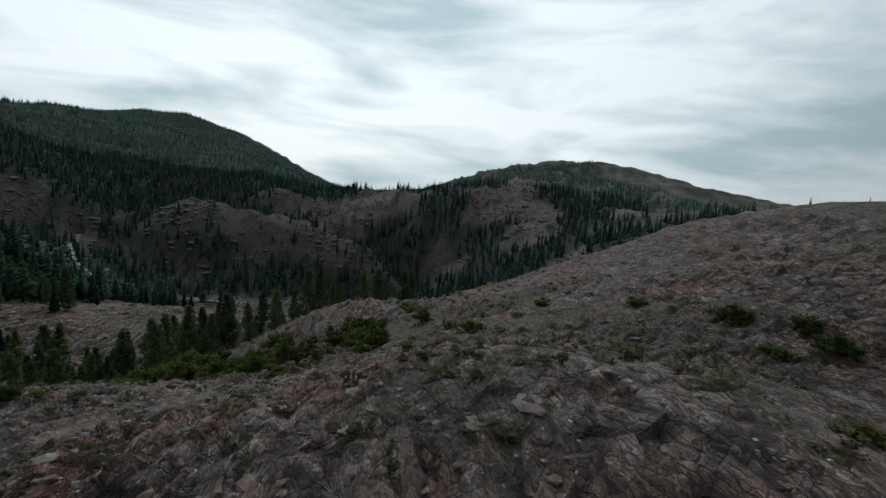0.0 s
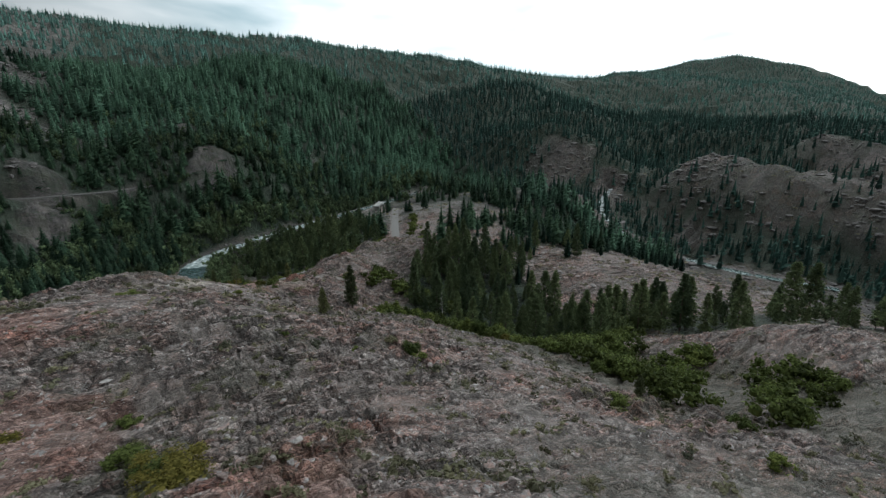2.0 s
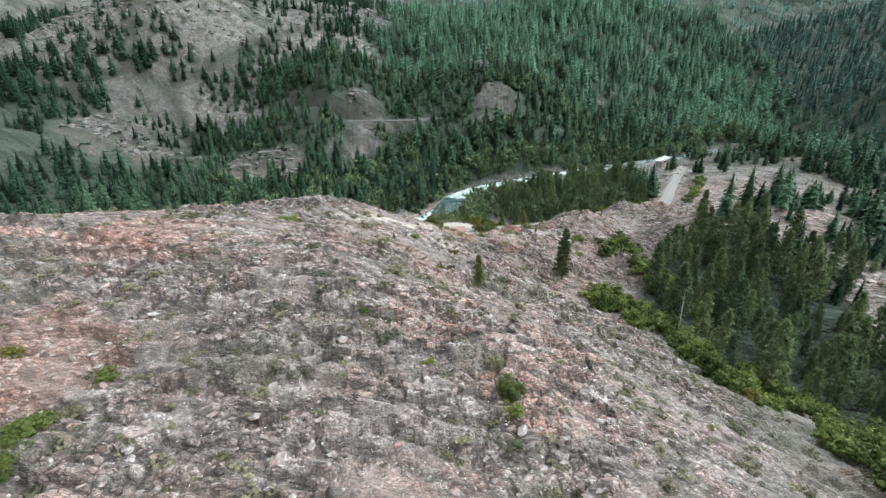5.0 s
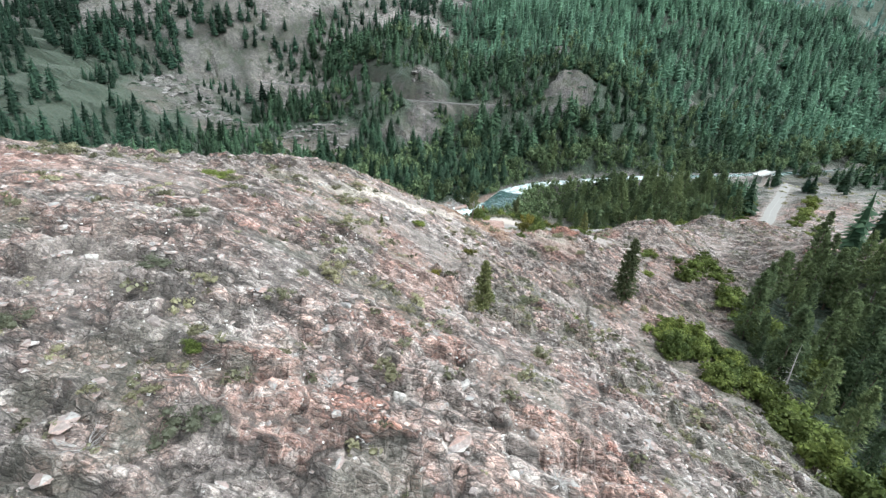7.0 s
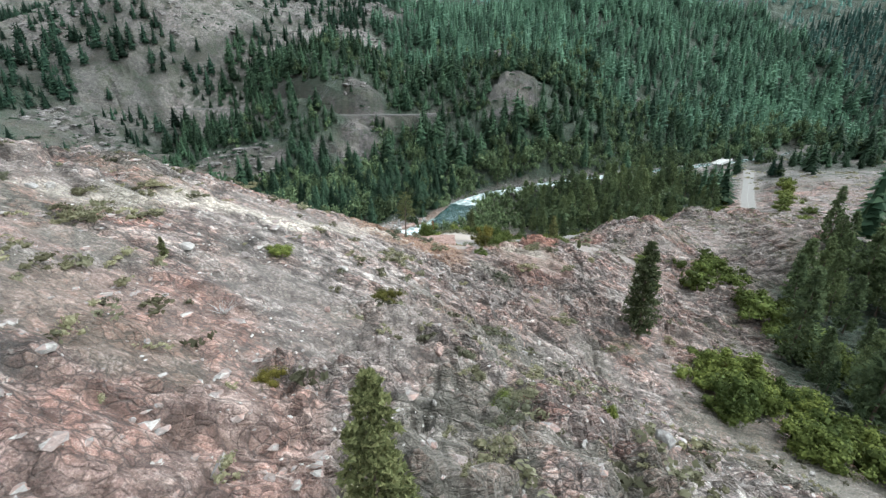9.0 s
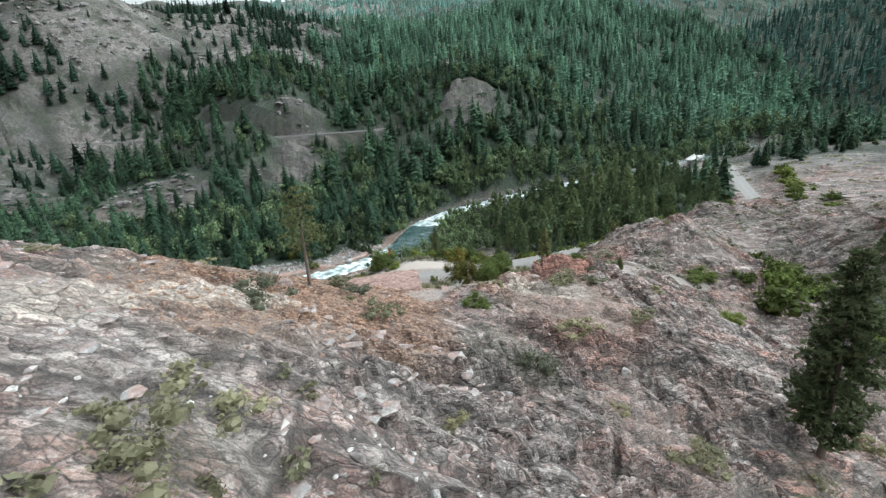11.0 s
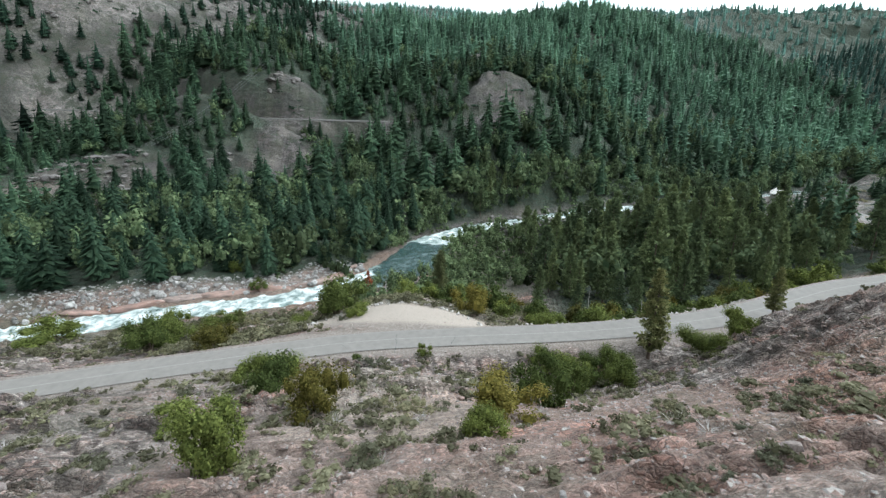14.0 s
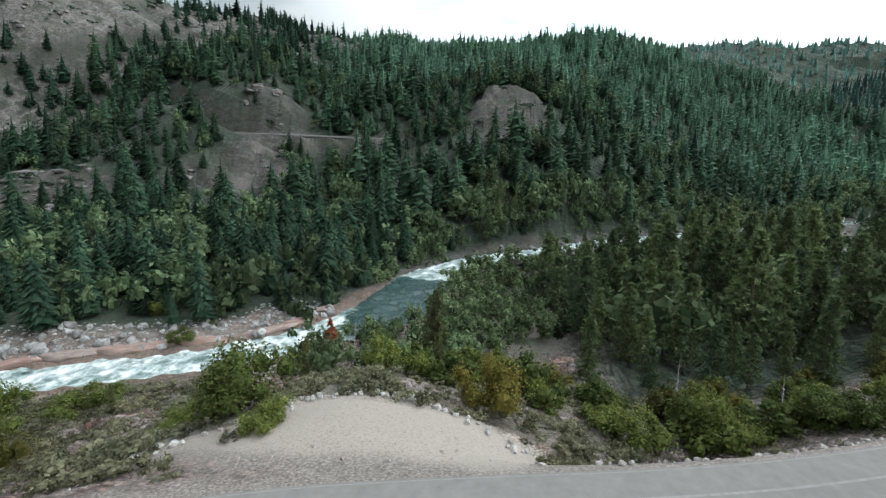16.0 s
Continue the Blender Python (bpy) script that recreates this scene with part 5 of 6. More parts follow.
while done < 85:
    x, y = g.uniform(-246, -178) if done < 60 else g.uniform(-180, -140), g.uniform(-8, 62)
    if not open_rock(x, y):
        continue
    stand(SCRUBS[g.integers(5)], x, y, g.uniform(1.0, 3.2), g.uniform(0, 360), g.uniform(0.6, 1.1), 0.1)
    done += 1
for x, y, w, tall in [(-187.4, 42.0, 3.4, 1.5), (-192.0, 21.6, 2.6, 1.3), (-203, 28, 2.2, 1.2)]:
    stand(GREYS[0], x, y, w, 40, tall, 0.1)
remove(FIRS + PINES + OAKS + SCRUBS + GREYS)


def strewn(name, models, x, y, lo, hi, seed, material, label, category, corners=3, tall=(0.8, 1.35), sink=0.5, skew=1.0, patchy=0.0):
    """Many copies of small models joined into one mesh."""
    g = np.random.default_rng(seed)
    z = surface(x, y) - sink
    stand_of = 1 + patchy * np.clip(6 * (fbm(x / 38, y / 38, 3, 99) - 0.5), -1, 1)
    out = []
    for k in range(len(x)):
        b = models[k % len(models)]
        s, a = lo + (hi - lo) * g.uniform(0, 1) ** skew, g.uniform(0, 6.28)
        s = s * stand_of[k]
        w = s / g.uniform(*tall)
        c, q = math.cos(a) * w, math.sin(a) * w
        out.append(np.stack([b[:, 0] * c - b[:, 1] * q + x[k], b[:, 0] * q + b[:, 1] * c + y[k], b[:, 2] * s + z[k]], -1))
    V = np.concatenate(out)
    me = mesh_of(name, V, np.arange(len(V)).reshape(-1, corners), material)
    add_attribute(me, "tone", np.repeat(g.uniform(-0.45, 0.45, len(out)) + (0.8 * (fbm(x / 55, y / 55, 3, 98) - 0.5) if patchy else 0), [len(o) for o in out]))
    return tagged(new(name, me), label, category, kind="stuff")


FINE_TREES = [cone_arrays(7, 190, 0.19 + 0.03 * (k % 3), rng, 0.07, 0.11, 0.62 + 0.12 * (k % 2)) for k in range(6)]
MID_TREES = [cone_arrays(6, 58, 0.2 + 0.03 * (k % 3), rng, 0.07, 0.17, 0.6 + 0.12 * (k % 2)) for k in range(8)]
THIN_TREES = [cone_arrays(5, 24, 0.22 + 0.03 * (k % 2), rng, 0.06, 0.24, 0.65) for k in range(6)]
FAR_TREES = [cone_arrays(5, 6, 0.21, rng, 0.06, 0.4, 0.7) for _ in range(6)]
ALDERS = [leaf_clump(140, 0.5, 1.0, 0.062, 6, rng, 0.35) for _ in range(5)]
FINE_MATS = [leaf_clump(110, 0.55, 0.36, 0.066, 6, rng, 0.15) for _ in range(5)]
MATS = [leaf_clump(44, 0.55, 0.3, 0.1, 6, rng, 0.2, False) for _ in range(6)]
fx, fy = in_rows(-1000, -240, -700, 420, 8.2, 3)
bank, _, bank_half = along(RIVER, fx, fy)
keep = ~((bank < bank_half + 24) & (fy > -4) & (np.random.default_rng(29).uniform(0, 1, len(fx)) < 0.7)) & ~((fx > np.interp(fy, [p[1] for p in RIVER], [p[0] for p in RIVER])) & (fy > 34) & (fy < 150))
fx, fy = fx[keep], fy[keep]
brink = (fx > -412) & (fy > -150) & (fy < 70)
strewn("riverside_forest", FINE_TREES, fx[brink], fy[brink], 8, 25, 4, FAR_NEEDLES, "dark green conifers standing along the far river bank", "forest", tall=(0.62, 1.0), skew=1.2)
fx, fy = fx[~brink], fy[~brink]
close = (fx > -560) & (fy > -260) & (fy < 330)
strewn("slope_forest", MID_TREES, fx[close], fy[close], 9, 27, 5, FAR_NEEDLES, "dense dark green conifer forest covering the canyon slope", "forest", tall=(0.62, 1.05), skew=1.2, patchy=0.22)
upper = ~close & (np.random.default_rng(6).uniform(0, 1, len(fx)) < 0.92)
dry = upper & (fy < -150)
upper = upper & ~dry
dry = dry & (fbm(fx / 34, fy / 34, 3, 66) > 0.47)
strewn("rock_slope_trees", THIN_TREES, fx[dry], fy[dry], 9, 24, 30, FAR_NEEDLES, "conifers scattered over the bare upper rock slope", "forest", tall=(0.62, 1.05), skew=1.1, patchy=0.2)
strewn("upper_forest", THIN_TREES, fx[upper], fy[upper], 12, 28, 28, UPPER_HAZED_NEEDLES, "conifer forest on the upper canyon slope", "forest", tall=(0.62, 1.05), skew=1.1, patchy=0.2)
g = np.random.default_rng(8)
ax, ay = g.uniform(-640, -300, 9000), g.uniform(-200, 330, 9000)
ad, _, aw = along(RIVER, ax, ay)
grove = smooth(0.5, 0.6, fbm(ax / 45, ay / 45, 3, 93)) * 0.3 * smooth(280, 180, ad) + 0.02 + 0.6 * smooth(aw + 34, aw + 22, ad) * smooth(-8, 4, ay)
keep = (ad > aw + 4) & (ax < -318) & (forest_at(ax, ay) > 0.5) & (g.uniform(0, 1, 9000) < grove)
strewn("river_alders", ALDERS, ax[keep], ay[keep], 5, 14, 9, ALDER_LEAVES, "pale green alders and oaks among the conifers and along the river", "trees", 4, (0.75, 1.2), patchy=0.2)
bx, by = g.uniform(-400, -302, 700), g.uniform(-4, 62, 700)
bd, _, bw = along(RIVER, bx, by)
keep = (bd > bw + 1.5) & (bd < bw + 32) & (g.uniform(0, 1, 700) < 0.95) & (forest_at(bx, by) < 0.5)
strewn("bank_willows", ALDERS, bx[keep], by[keep], 2.5, 7.5, 19, ALDER_LEAVES, "grey-green willows crowding the river pool's bank", "trees", 4, (0.7, 1.1))
fx, fy = in_rows(-420, -190, 185, 430, 8, 25)
strewn("ridge_trees", MID_TREES, fx, fy, 9, 19, 26, FAR_NEEDLES, "scattered conifers on a rocky ridge", "forest")
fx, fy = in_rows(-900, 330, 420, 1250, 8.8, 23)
strewn("north_forest", FAR_TREES, fx, fy, 10, 24, 7, VALLEY_HAZED_NEEDLES, "distant conifer forest across the valley", "forest")
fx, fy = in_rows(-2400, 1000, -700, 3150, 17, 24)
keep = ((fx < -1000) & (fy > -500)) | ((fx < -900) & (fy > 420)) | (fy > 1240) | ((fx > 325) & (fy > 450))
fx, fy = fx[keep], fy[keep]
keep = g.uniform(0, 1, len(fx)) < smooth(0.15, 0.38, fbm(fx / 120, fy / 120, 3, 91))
# the haze over this forest is only in its needle colour
strewn("far_forest", FAR_TREES, fx[keep], fy[keep], 11, 22, 27, HAZED_NEEDLES, "hazy blue-green forest on the far mountain", "forest", 3, (0.65, 1.0), 1.5)


spots = np.array([within(*spot[:4]) for spot in THICKETS for _ in range(int(1.5 * spot[4]))])
strewn("oak_thicket", [leaf_clump(330, 0.62, 0.85, 0.062, 12, rng) for _ in range(6)], spots[:, 0], spots[:, 1], 3.2, 6.5, 51, OAK_LEAVES, "bright green oak brush filling the gully", "shrubs", 4, (0.7, 1.05), 0.3)

mx, my = g.uniform(-305, 60, 9500), g.uniform(-60, 190, 9500)
keep = (g.uniform(0, 1, 9500) < 0.1 + 0.5 * smooth(0.5, 0.64, fbm(mx / 8, my / 8, 4, 88)) + 0.9 * smooth(-255, -264, mx) + 0.35 * (mx < -210) * (my < 60)) & (along(ROAD, mx, my)[0] > 6) & (along(RIVER, mx, my)[0] > 13) & (forest_at(mx, my) < 0.3) & (inside(mx, my, GRAVEL) < 0.6) & ~((mx > -252) & (mx < -138) & (my > -14) & (my < 74))
strewn("scrub_mats", MATS, mx[keep], my[keep], 0.9, 2.6, 33, SCRUB_LEAVES, "scattered low grey-green scrub mats on rock", "shrubs", 4, (0.7, 1.3), 0.1)


mx, my = g.uniform(-140, 40, 1700), g.uniform(-12, 92, 1700)
keep = (g.uniform(0, 1, 1700) < 0.12 + 0.75 * smooth(0.44, 0.6, fbm(mx / 8, my / 8, 4, 88))) & (surface(mx, my, forest_grid) < 0.2)
strewn("dome_scrub", FINE_MATS, mx[keep], my[keep], 0.6, 2.3, 39, SCRUB_LEAVES, "low olive-grey shrubs dotted over the rock dome", "shrubs", 4, (0.7, 1.2), 0.08, 1.4)

mx, my = g.uniform(-252, -192, 1100), g.uniform(-14, 74, 1100)
keep = (along(ROAD, mx, my)[0] > 5) & (g.uniform(0, 1, 1100) < 0.14 + 0.6 * smooth(0.45, 0.58, fbm(mx / 9, my / 9, 3, 87))) & (forest_at(mx, my) < 0.3) & (inside(mx, my, GRAVEL) < 0.7)
strewn("knoll_scrub", FINE_MATS, mx[keep], my[keep], 0.8, 2.6, 38, SCRUB_LEAVES, "grey-green scrub scattered over reddish rubble above the road", "shrubs", 4, (0.6, 1.1), 0.1)

mx, my = g.uniform(-302, -255, 1700), g.uniform(-56, 50, 1700)
keep = (along(ROAD, mx, my)[0] > 5) & (along(RIVER, mx, my)[0] > 11) & (inside(mx, my, GRAVEL) < 0.3) & (g.uniform(0, 1, 1700) < smooth(0.34, 0.46, fbm(mx / 7, my / 7, 3, 89)))
strewn("verge_scrub", FINE_MATS, mx[keep], my[keep], 1.4, 3.4, 37, SCRUB_LEAVES, "near-continuous grey-green scrub between road and river", "shrubs", 4, (0.8, 1.3), 0.12)

mx, my = g.uniform(-800, -370, 5200), g.uniform(-540, 90, 5200)
keep = (g.uniform(0, 1, 5200) < 0.08 + 0.8 * smooth(0.48, 0.58, fbm(mx / 26, my / 26, 4, 96))) & (surface(mx, my, forest_grid) < 0.55) & (along(RAILWAY, mx, my)[0] > 6)
strewn("slope_brush", MATS, mx[keep], my[keep], 2.0, 6.5, 35, FAR_NEEDLES, "dark brush growing in the clefts of the grey rock slope", "shrubs", 4, (0.45, 0.9), 0.3, 1.3)

mx, my = g.uniform(-520, 120, 6500), g.uniform(185, 760, 6500)
keep = (g.uniform(0, 1, 6500) < 0.2 + 0.5 * smooth(0.45, 0.6, fbm(mx / 30, my / 30, 3, 95))) & (forest_at(mx, my) < 0.6) & (along(CREEK, mx, my)[0] > 9)
strewn("ridge_scrub", MATS, mx[keep], my[keep], 1.5, 5.0, 34, SCRUB_LEAVES, "scrub and bushes dotted over a rocky ridge", "shrubs", 4, (0.5, 1.0), 0.2, 1.6)


# ---- stones ----
def stone_arrays(rng, flat=0.6):
    """Triangles of an angular stone."""
    bm = bmesh.new()
    bmesh.ops.create_icosphere(bm, subdivisions=1, radius=0.5)
    k = rng.uniform(0.6, 1.3, 3) * (1.15, 0.85, flat)
    cut = [(Vector(rng.normal(0, 1, 3)).normalized(), rng.uniform(0.26, 0.4)) for _ in range(5)]
    for v in bm.verts:
        for nrm, dist in cut:
            over = v.co.dot(nrm) - dist
            if over > 0:
                v.co -= nrm * over
        v.co = Vector((v.co.x * k[0], v.co.y * k[1], v.co.z * k[2]))
    V = np.array([[v.co[:] for v in f.verts] for f in bm.faces]).reshape(-1, 3)
    bm.free()
    return V


def boulder_mesh(name, rng, material, flat=0.6, points=20):
    """An angular block: the hull of random points, its corners worn and its faces roughened."""
    bm = bmesh.new()
    k = rng.uniform(0.8, 1.2, 3) * (0.62, 0.46, 0.46 * flat / 0.6)
    for _ in range(points):
        d = rng.uniform(-1, 1, 3)
        d = d / (np.abs(d) ** 3).sum() ** (1 / 3) * rng.uniform(0.7, 1.05)
        bm.verts.new(Vector(d * k))
    hull = bmesh.ops.convex_hull(bm, input=bm.verts)
    bmesh.ops.delete(bm, geom=[v for v in hull["geom_interior"] if isinstance(v, bmesh.types.BMVert)], context="VERTS")
    bmesh.ops.bevel(bm, geom=bm.edges[:], offset=0.035, segments=1, affect="EDGES")
    bmesh.ops.triangulate(bm, faces=bm.faces[:])
    off = Vector(rng.uniform(0, 50, 3))
    for v in bm.verts:
        v.co += 0.05 * noise.noise_vector(v.co * 4 + off)
    me = bpy.data.meshes.new(name)
    bm.to_mesh(me)
    bm.free()
    me.materials.append(material)
    return me


SMALL = [stone_arrays(rng, 0.5 + 0.25 * (k % 3)) for k in range(10)]


def stones(name, n, x0, x1, y0, y1, lo, hi, seed, material, label, test, tall=(0.6, 1.3)):
    g = np.random.default_rng(seed)
    x, y = g.uniform(x0, x1, n), g.uniform(y0, y1, n)
    keep = g.uniform(0, 1, n) < test(x, y)
    x, y = x[keep], y[keep]
    strewn(name, SMALL, x, y, lo, hi, seed, material, label, "stones", 3, tall, 0.03)


def loose(x, y):
    return (0.22 + 0.78 * smooth(0.48, 0.6, fbm(x / 10, y / 10, 4, 83))) * (along(ROAD, x, y)[0] > 5) * (1 - forest_at(x, y))


stones("loose_stones", 13000, -262, 20, -10, 95, 0.12, 0.55, 41, STONE, "loose angular grey and pink stones on the rock", loose)
stones("near_rubble", 9000, -240, -140, 16, 72, 0.06, 0.28, 45, STONE, "broken rock rubble on the bedrock", lambda x, y: 0.25 + 0.75 * smooth(0.46, 0.58, fbm(x / 6, y / 6, 3, 97)))
stones("rust_rubble", 16000, -192, -138, 16, 48, 0.06, 0.34, 42, RUST_STONE, "rust-coloured broken rubble", lambda x, y: inside(x, y, RUST))
stones("gravel_stones", 7000, -205, -160, 30, 74, 0.05, 0.2, 43, STONE, "grey gravel on an old quarry pad", lambda x, y: inside(x, y, GRAVEL) * 0.9)
stones("rock_blocks", 6000, -150, 28, -8, 92, 0.14, 0.55, 49, STONE, "broken angular plates lying along the ledges of the dome",
       lambda x, y: (0.12 + 0.88 * smooth(0.46, 0.58, fbm(x / 9, y / 14, 3, 85))) * (surface(x, y, forest_grid) < 0.2), (0.3, 0.6))
stones("slope_crags", 9000, -820, -385, -560, 70, 1.2, 6.0, 52, GREY_STONE, "grey crags and boulders breaking out of the far rock slope",
       lambda x, y: (0.1 + 0.9 * smooth(0.45, 0.6, fbm(x / 40, y / 40, 4, 94))) * (surface(x, y, forest_grid) < 0.5) * (along(RAILWAY, x, y)[0] > 7) * (np.hypot(x + 495, y - 38) > 42), (0.45, 1.1))
stones("spur_crags", 9000, -560, 160, 430, 900, 1.5, 7.0, 53, GREY_STONE, "grey-brown crags on the spurs above the creek",
       lambda x, y: (0.1 + 0.9 * smooth(0.45, 0.6, fbm(x / 40, y / 50, 4, 94))) * (surface(x, y, forest_grid) < 0.5) * (along(CREEK, x, y)[0] > 5), (0.45, 1.1))
stones("ridge_blocks", 5000, -340, -150, 180, 430, 0.5, 2.6, 54, STONE, "weathered blocks on the rocky ridge beyond the gully",
       lambda x, y: (0.15 + 0.85 * smooth(0.45, 0.58, fbm(x / 22, y / 22, 4, 92))) * (surface(x, y, forest_grid) < 0.4), (0.4, 0.9))
stones("pale_chips", 15000, -140, 20, -8, 90, 0.06, 0.3, 46, WHITE_STONE, "pale quartz chips scattered over the rock", lambda x, y: 0.1 + 0.9 * smooth(0.5, 0.62, fbm(x / 5, y / 5, 4, 84)))
stones("dome_rubble", 3500, -50, -30, 33, 52, 0.05, 0.25, 47, STONE, "brown gravel in a hollow of the dome", lambda x, y: inside(x, y, [(-41, 42, 8, 7, 1)]))
stones("knoll_rubble", 12000, -250, -195, 0, 76, 0.1, 0.5, 48, STONE, "reddish broken rubble above the road", lambda x, y: (surface(x, y, road_d) > 4.5) * (0.3 + 0.7 * smooth(0.42, 0.55, fbm(x / 7, y / 7, 3, 86))))
stones("river_cobbles", 5200, -345, -285, -110, -8, 0.25, 1.3, 44, RIVER_STONE, "pale cobbles on the river bar",
       lambda x, y: (lambda d, _, w: smooth(w + 3, w + 6, d) * smooth(w + 19, w + 12, d) * (x < -296 - 0.2 * (y + 60)))(*along(RIVER, x, y)))

BOULDERS = [boulder_mesh("boulder", rng, STONE, 0.5 + 0.15 * (k % 3)) for k in range(6)]
PALE = [boulder_mesh("river_boulder", rng, RIVER_STONE, 0.7) for k in range(4)]
WHITES = [boulder_mesh("quartz_block", rng, WHITE_STONE, 0.6) for k in range(3)]
PINKS = [boulder_mesh("pink_slab", rng, RED_STONE, 0.3, 34) for k in range(5)]


def rock(name, meshes, x, y, s, label, category, group, sink=0.16, turn=None, shape=(1, 1, 1)):
    if surface(x, y, road_d) < 3.4:
        return
    ob = tagged(new(name, meshes[int(r.integers(len(meshes)))]), label, category, group)
    ob.matrix_basis = pose(x, y, on_ground(x, y, -s * shape[2] * sink), r.uniform(-9, 9), r.uniform(-9, 9), r.uniform(0, 360) if turn is None else turn) @ Matrix.Diagonal((s * shape[0], s * shape[1], s * shape[2], 1))


done = 0
while done < 260:
    x, y = r.uniform(-245, 12), r.uniform(-8, 92)
    if not open_rock(x, y):
        continue
    rock("boulder", BOULDERS, x, y, r.uniform(0.35, 1.0) * (1.4 if r.uniform() < 0.1 else 1), "angular weathered grey-pink boulder on the bedrock", "boulder", "boulders on the rock")
    done += 1
def great_slab():
    """A split, flat-topped slab: a worn block with stepped edges and an undercut front."""
    bm = bmesh.new()
    bmesh.ops.create_cube(bm, size=2)
    bmesh.ops.subdivide_edges(bm, edges=bm.edges[:], cuts=26, use_grid_fill=True)
    for v in bm.verts:
        c = v.co.copy()
        wide = Vector((c.x * 2.3, c.y * 4.1, c.z))
        outline = 1 - 0.12 * abs(c.x * c.y) ** 3 + 0.16 * noise.noise(Vector((wide.x * 0.5, wide.y * 0.5, 3)))
        under = 0.72 + 0.28 * min(1, max(0, (c.z + 0.9) / 1.1))
        step = 0.09 * math.floor(2.2 * noise.noise(Vector((wide.x * 0.35, wide.y * 0.22, 9))) + 0.5)
        split = 0.14 * max(0, 1 - abs(math.sin(0.9 * wide.y + 0.5 * wide.x + noise.noise(wide * 0.8))) * 9)
        top = 0.75 * c.z + (step - split + 0.07 * noise.noise(wide * 1.6) + 0.03 * noise.noise(wide * 5)) * max(0, c.z)
        v.co = Vector((wide.x * outline * (under if c.x > 0 else 1), wide.y * outline, top)) + 0.06 * noise.noise_vector(wide * 2.1)
    me = bpy.data.meshes.new("pink_slab")
    bm.to_mesh(me)
    bm.free()
    me.materials.append(RED_STONE)
    ob = tagged(new("pink_slab", me), "great tilted salmon-pink rock slab with a dark undercut edge", "rock slab", "pink slabs")
    ob.matrix_basis = pose(-166.6, 33.8, on_ground(-166.6, 33.8) + 0.55, 5, 9, 8)


great_slab()
for x, y, s, turn in [(-170.5, 28, 3.5, 30), (-169, 42.5, 2.6, 20), (-172, 45.5, 2.0, 100), (-167, 40.5, 1.7, 10), (-183.5, 53, 2.0, 40), (-166, 44.5, 1.6, 150), (-174, 48, 1.8, 10), (-176, 51, 1.6, 70), (-170, 47, 1.5, 20), (-168, 46, 1.2, 0)]:
    rock("pink_slab", PINKS, x, y, 0.75 * s, "smooth salmon-pink rock slab beside rusty rubble", "rock slab", "pink slabs", -0.02, turn, (1, 0.75, 0.8))
for x, y, spread_by, count in [(-170.8, 50.5, 1.6, 9), (-228, 31, 4, 12), (-238, 37, 2.5, 8), (-236, 15, 4, 10), (-225, 10, 3, 8), (-233, 24, 3, 12), (-240, 33, 4, 22), (-238, 44, 4, 12), (-242, 18, 3, 14), (-112, 17, 3, 8), (-124, 25, 2.5, 8)]:
    for _ in range(count):
        rock("quartz_block", WHITES, x + r.normal(0, spread_by), y + r.normal(0, spread_by), r.uniform(0.22, 0.55), "pale quartz-streaked broken rock block", "rock", "quartz blocks", 0.04)
for k in range(120):
    t = r.uniform(0, 1)
    y = -100 + 95 * t
    x = float(np.interp(y, [-100, -65, -44, -22, -5], [-282, -300, -306, -314, -326])) - r.uniform(7, 19)
    rock("river_boulder", PALE, x, y, r.uniform(0.8, 2.6), "pale rounded boulder on the river bar", "boulder", "river boulders", 0.2)
for k in range(90):
    u = k / 89
    x, y = -257 - 11 * math.sin(math.pi * u) + r.normal(0, 0.45), 3 + 45 * u + r.normal(0, 0.4)
    rock("edge_stone", WHITES, x - 1.2, y, r.uniform(0.35, 0.95), "pale block lining the gravel turnout", "rock", "turnout edge stones", 0.2)
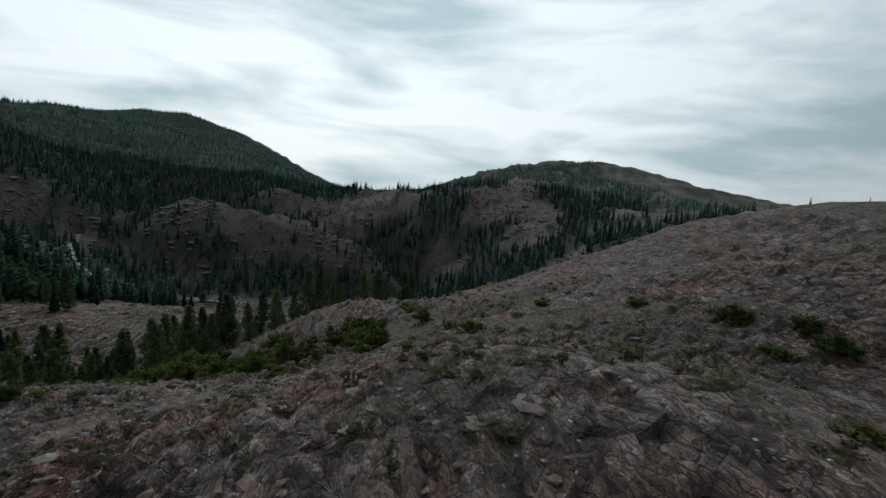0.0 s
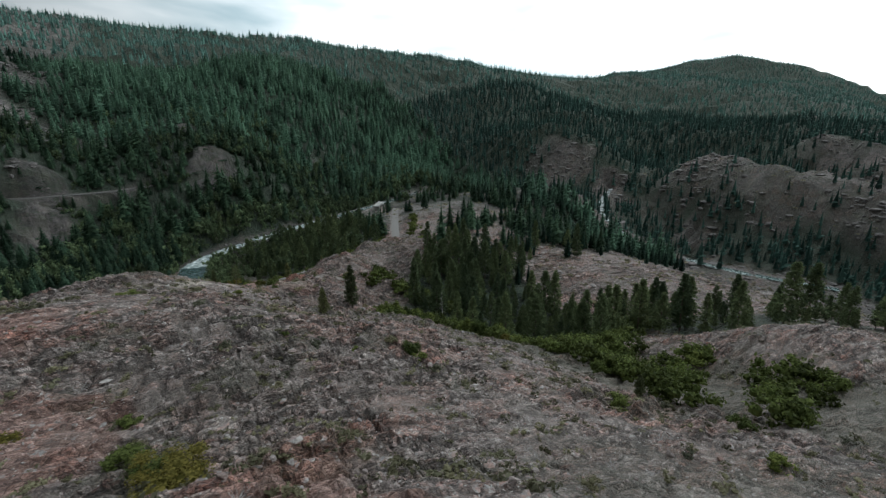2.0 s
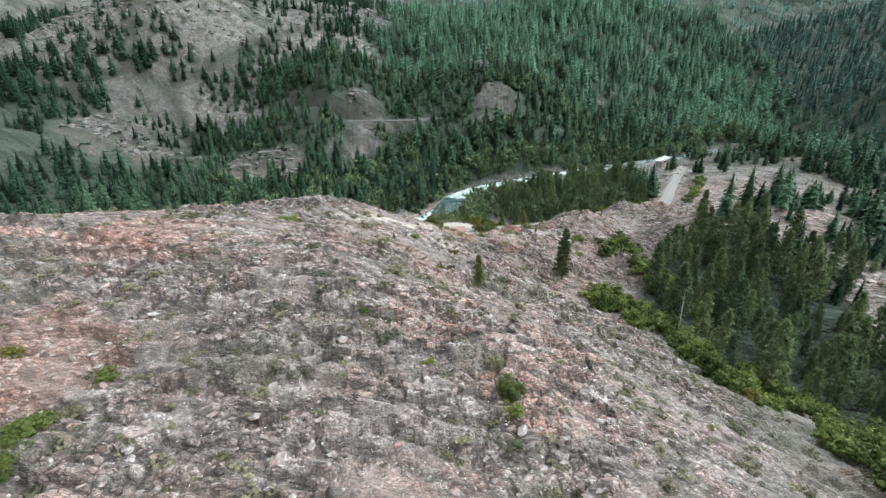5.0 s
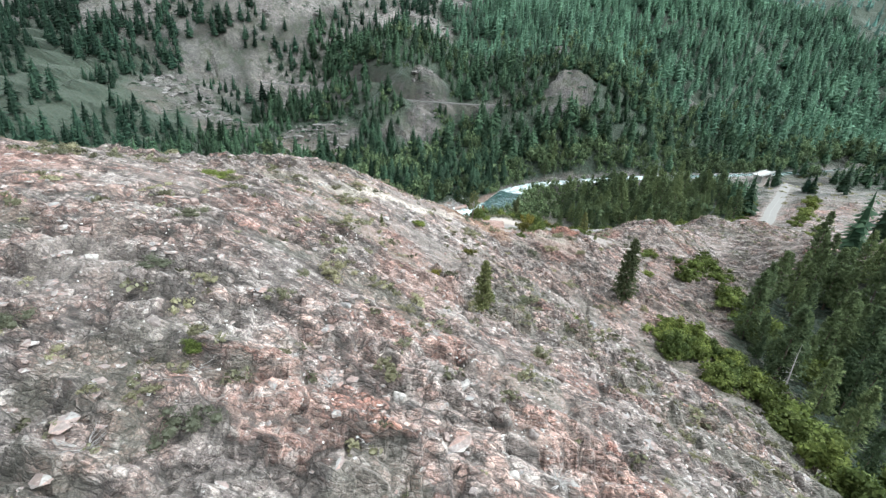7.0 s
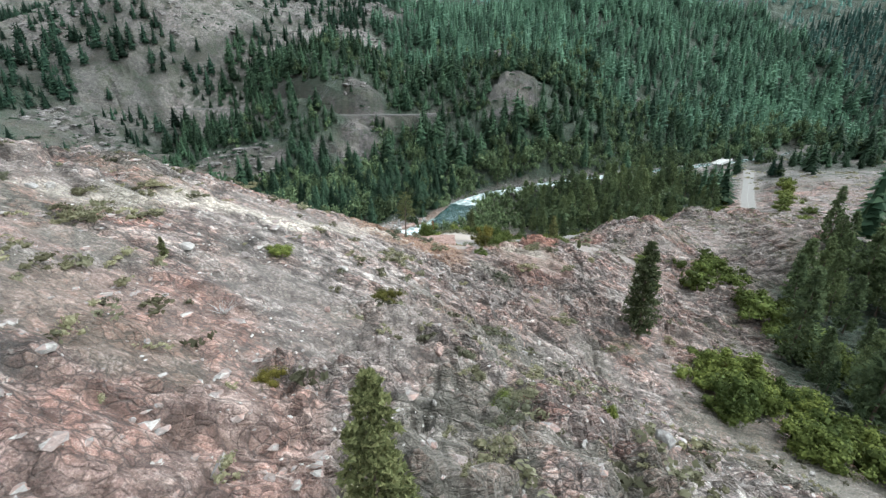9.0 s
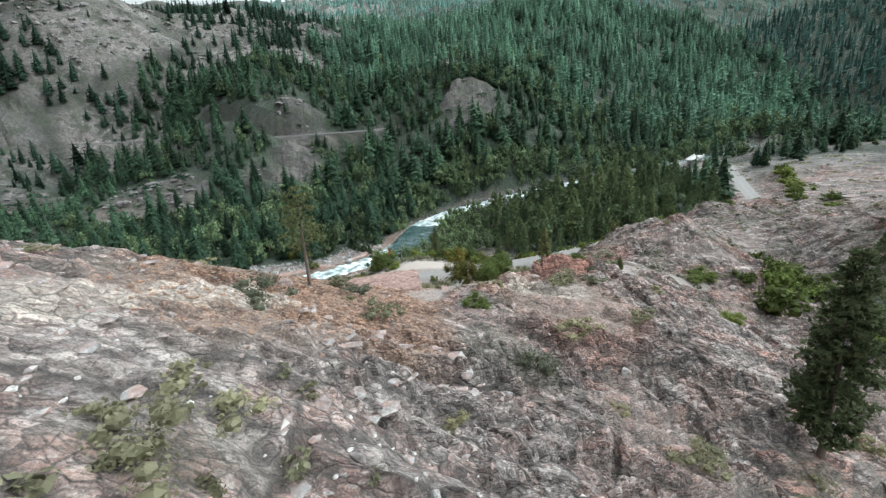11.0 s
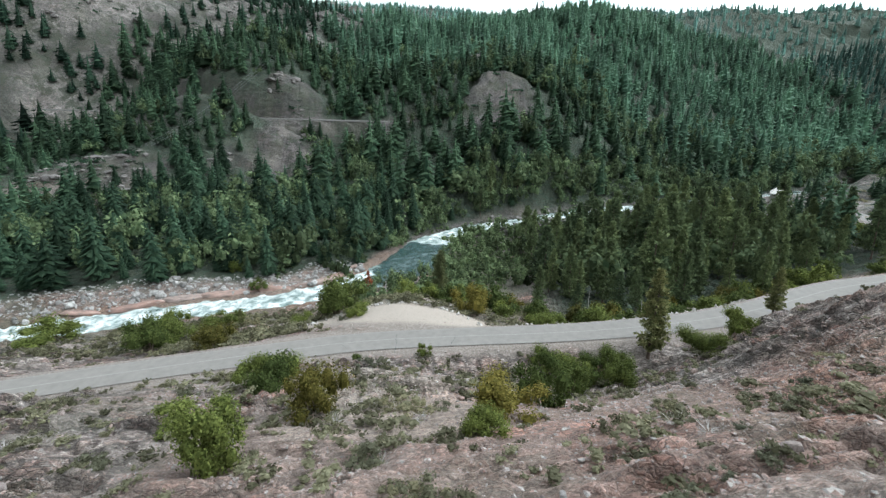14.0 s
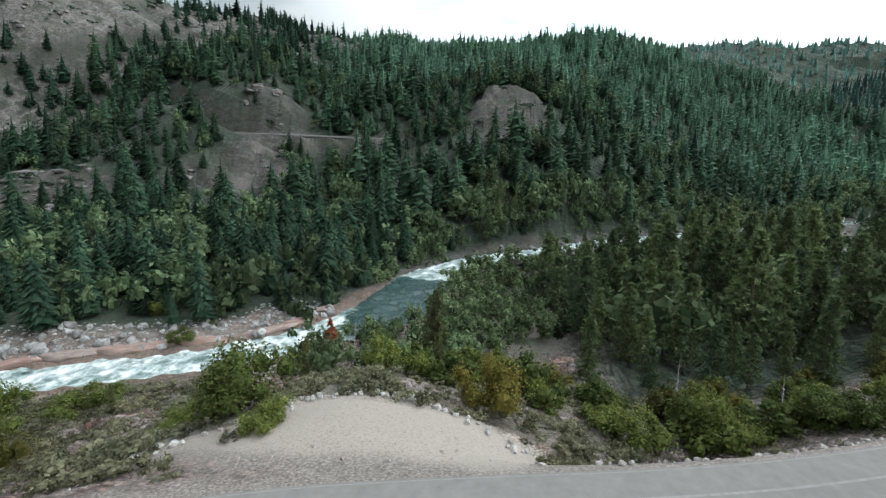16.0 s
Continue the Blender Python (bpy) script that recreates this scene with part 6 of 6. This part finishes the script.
for k in range(130):
    y = r.uniform(44, 88) if k % 3 else r.uniform(52, 72)
    x = float(np.interp(y, [48, 61, 76, 91], [-256.5, -259.5, -264.5, -272])) - 4.4 - r.uniform(0, 1.8)
    rock("edge_stone", WHITES, x, y, r.uniform(0.25, 0.85), "pale block lining the road's outer edge", "rock", "road edge stones", 0.2)


# ---- far bank: red ledges, bridge, cables ----
for x, y, s, turn in [(-300, -82, 12, 112), (-305, -70, 14, 115), (-311, -56, 13, 108), (-315, -44, 15, 112), (-319, -31, 13, 110), (-325, -20, 12, 125), (-333, -13, 10, 150), (-342, -10, 9, 160)]:
    rock("river_ledge", PINKS, x - 0.5, y, s, "low water-worn red rock ledge at the river's edge", "rock ledge", "red river ledges", -0.04, turn, (1.1, 0.4, 0.3))

bridge = tagged(new("bridge"), "pale concrete road bridge with low parapets over the river", "bridge")
bridge.matrix_basis = pose(-478, 206, 17.5, 0, 0, -35)


def box(name, parent, x, y, z, sx, sy, sz, material, edge=0.05):
    bm = bmesh.new()
    bmesh.ops.create_cube(bm, size=1)
    bmesh.ops.scale(bm, vec=(sx, sy, sz), verts=bm.verts)
    bmesh.ops.bevel(bm, geom=bm.edges[:], offset=edge, segments=1, affect="EDGES")
    me = bpy.data.meshes.new(name)
    bm.to_mesh(me)
    bm.free()
    me.materials.append(material)
    ob = new(name, me)
    ob.parent = parent
    ob.matrix_basis = pose(x, y, z)
    return ob


box("deck", bridge, 0, 0, 0, 30, 7, 0.9, CONCRETE)
for side in (-3.3, 3.3):
    box("parapet", bridge, 0, side, 0.95, 30, 0.35, 1.0, CONCRETE)
for x in (-10, 10):
    box("pier", bridge, x, 0, -3.4, 1.4, 6, 6, CONCRETE)

for k in range(3):
    a, b = np.array([-497.0, -113.0 - 2.5 * k, 96.0]), np.array([-405.0, -140.0 - 2.5 * k, 38.0])
    path = [tuple(a + (b - a) * f - np.array([0, 0, 18 * f * (1 - f)])) + (0.09,) for f in np.linspace(0, 1, 24)]
    tagged(new("power_cable", mesh_of("power_cable", *tapered(path and [path], 4), WIRE)), "thin grey overhead power cable sagging across the slope", "cable", "power cables")
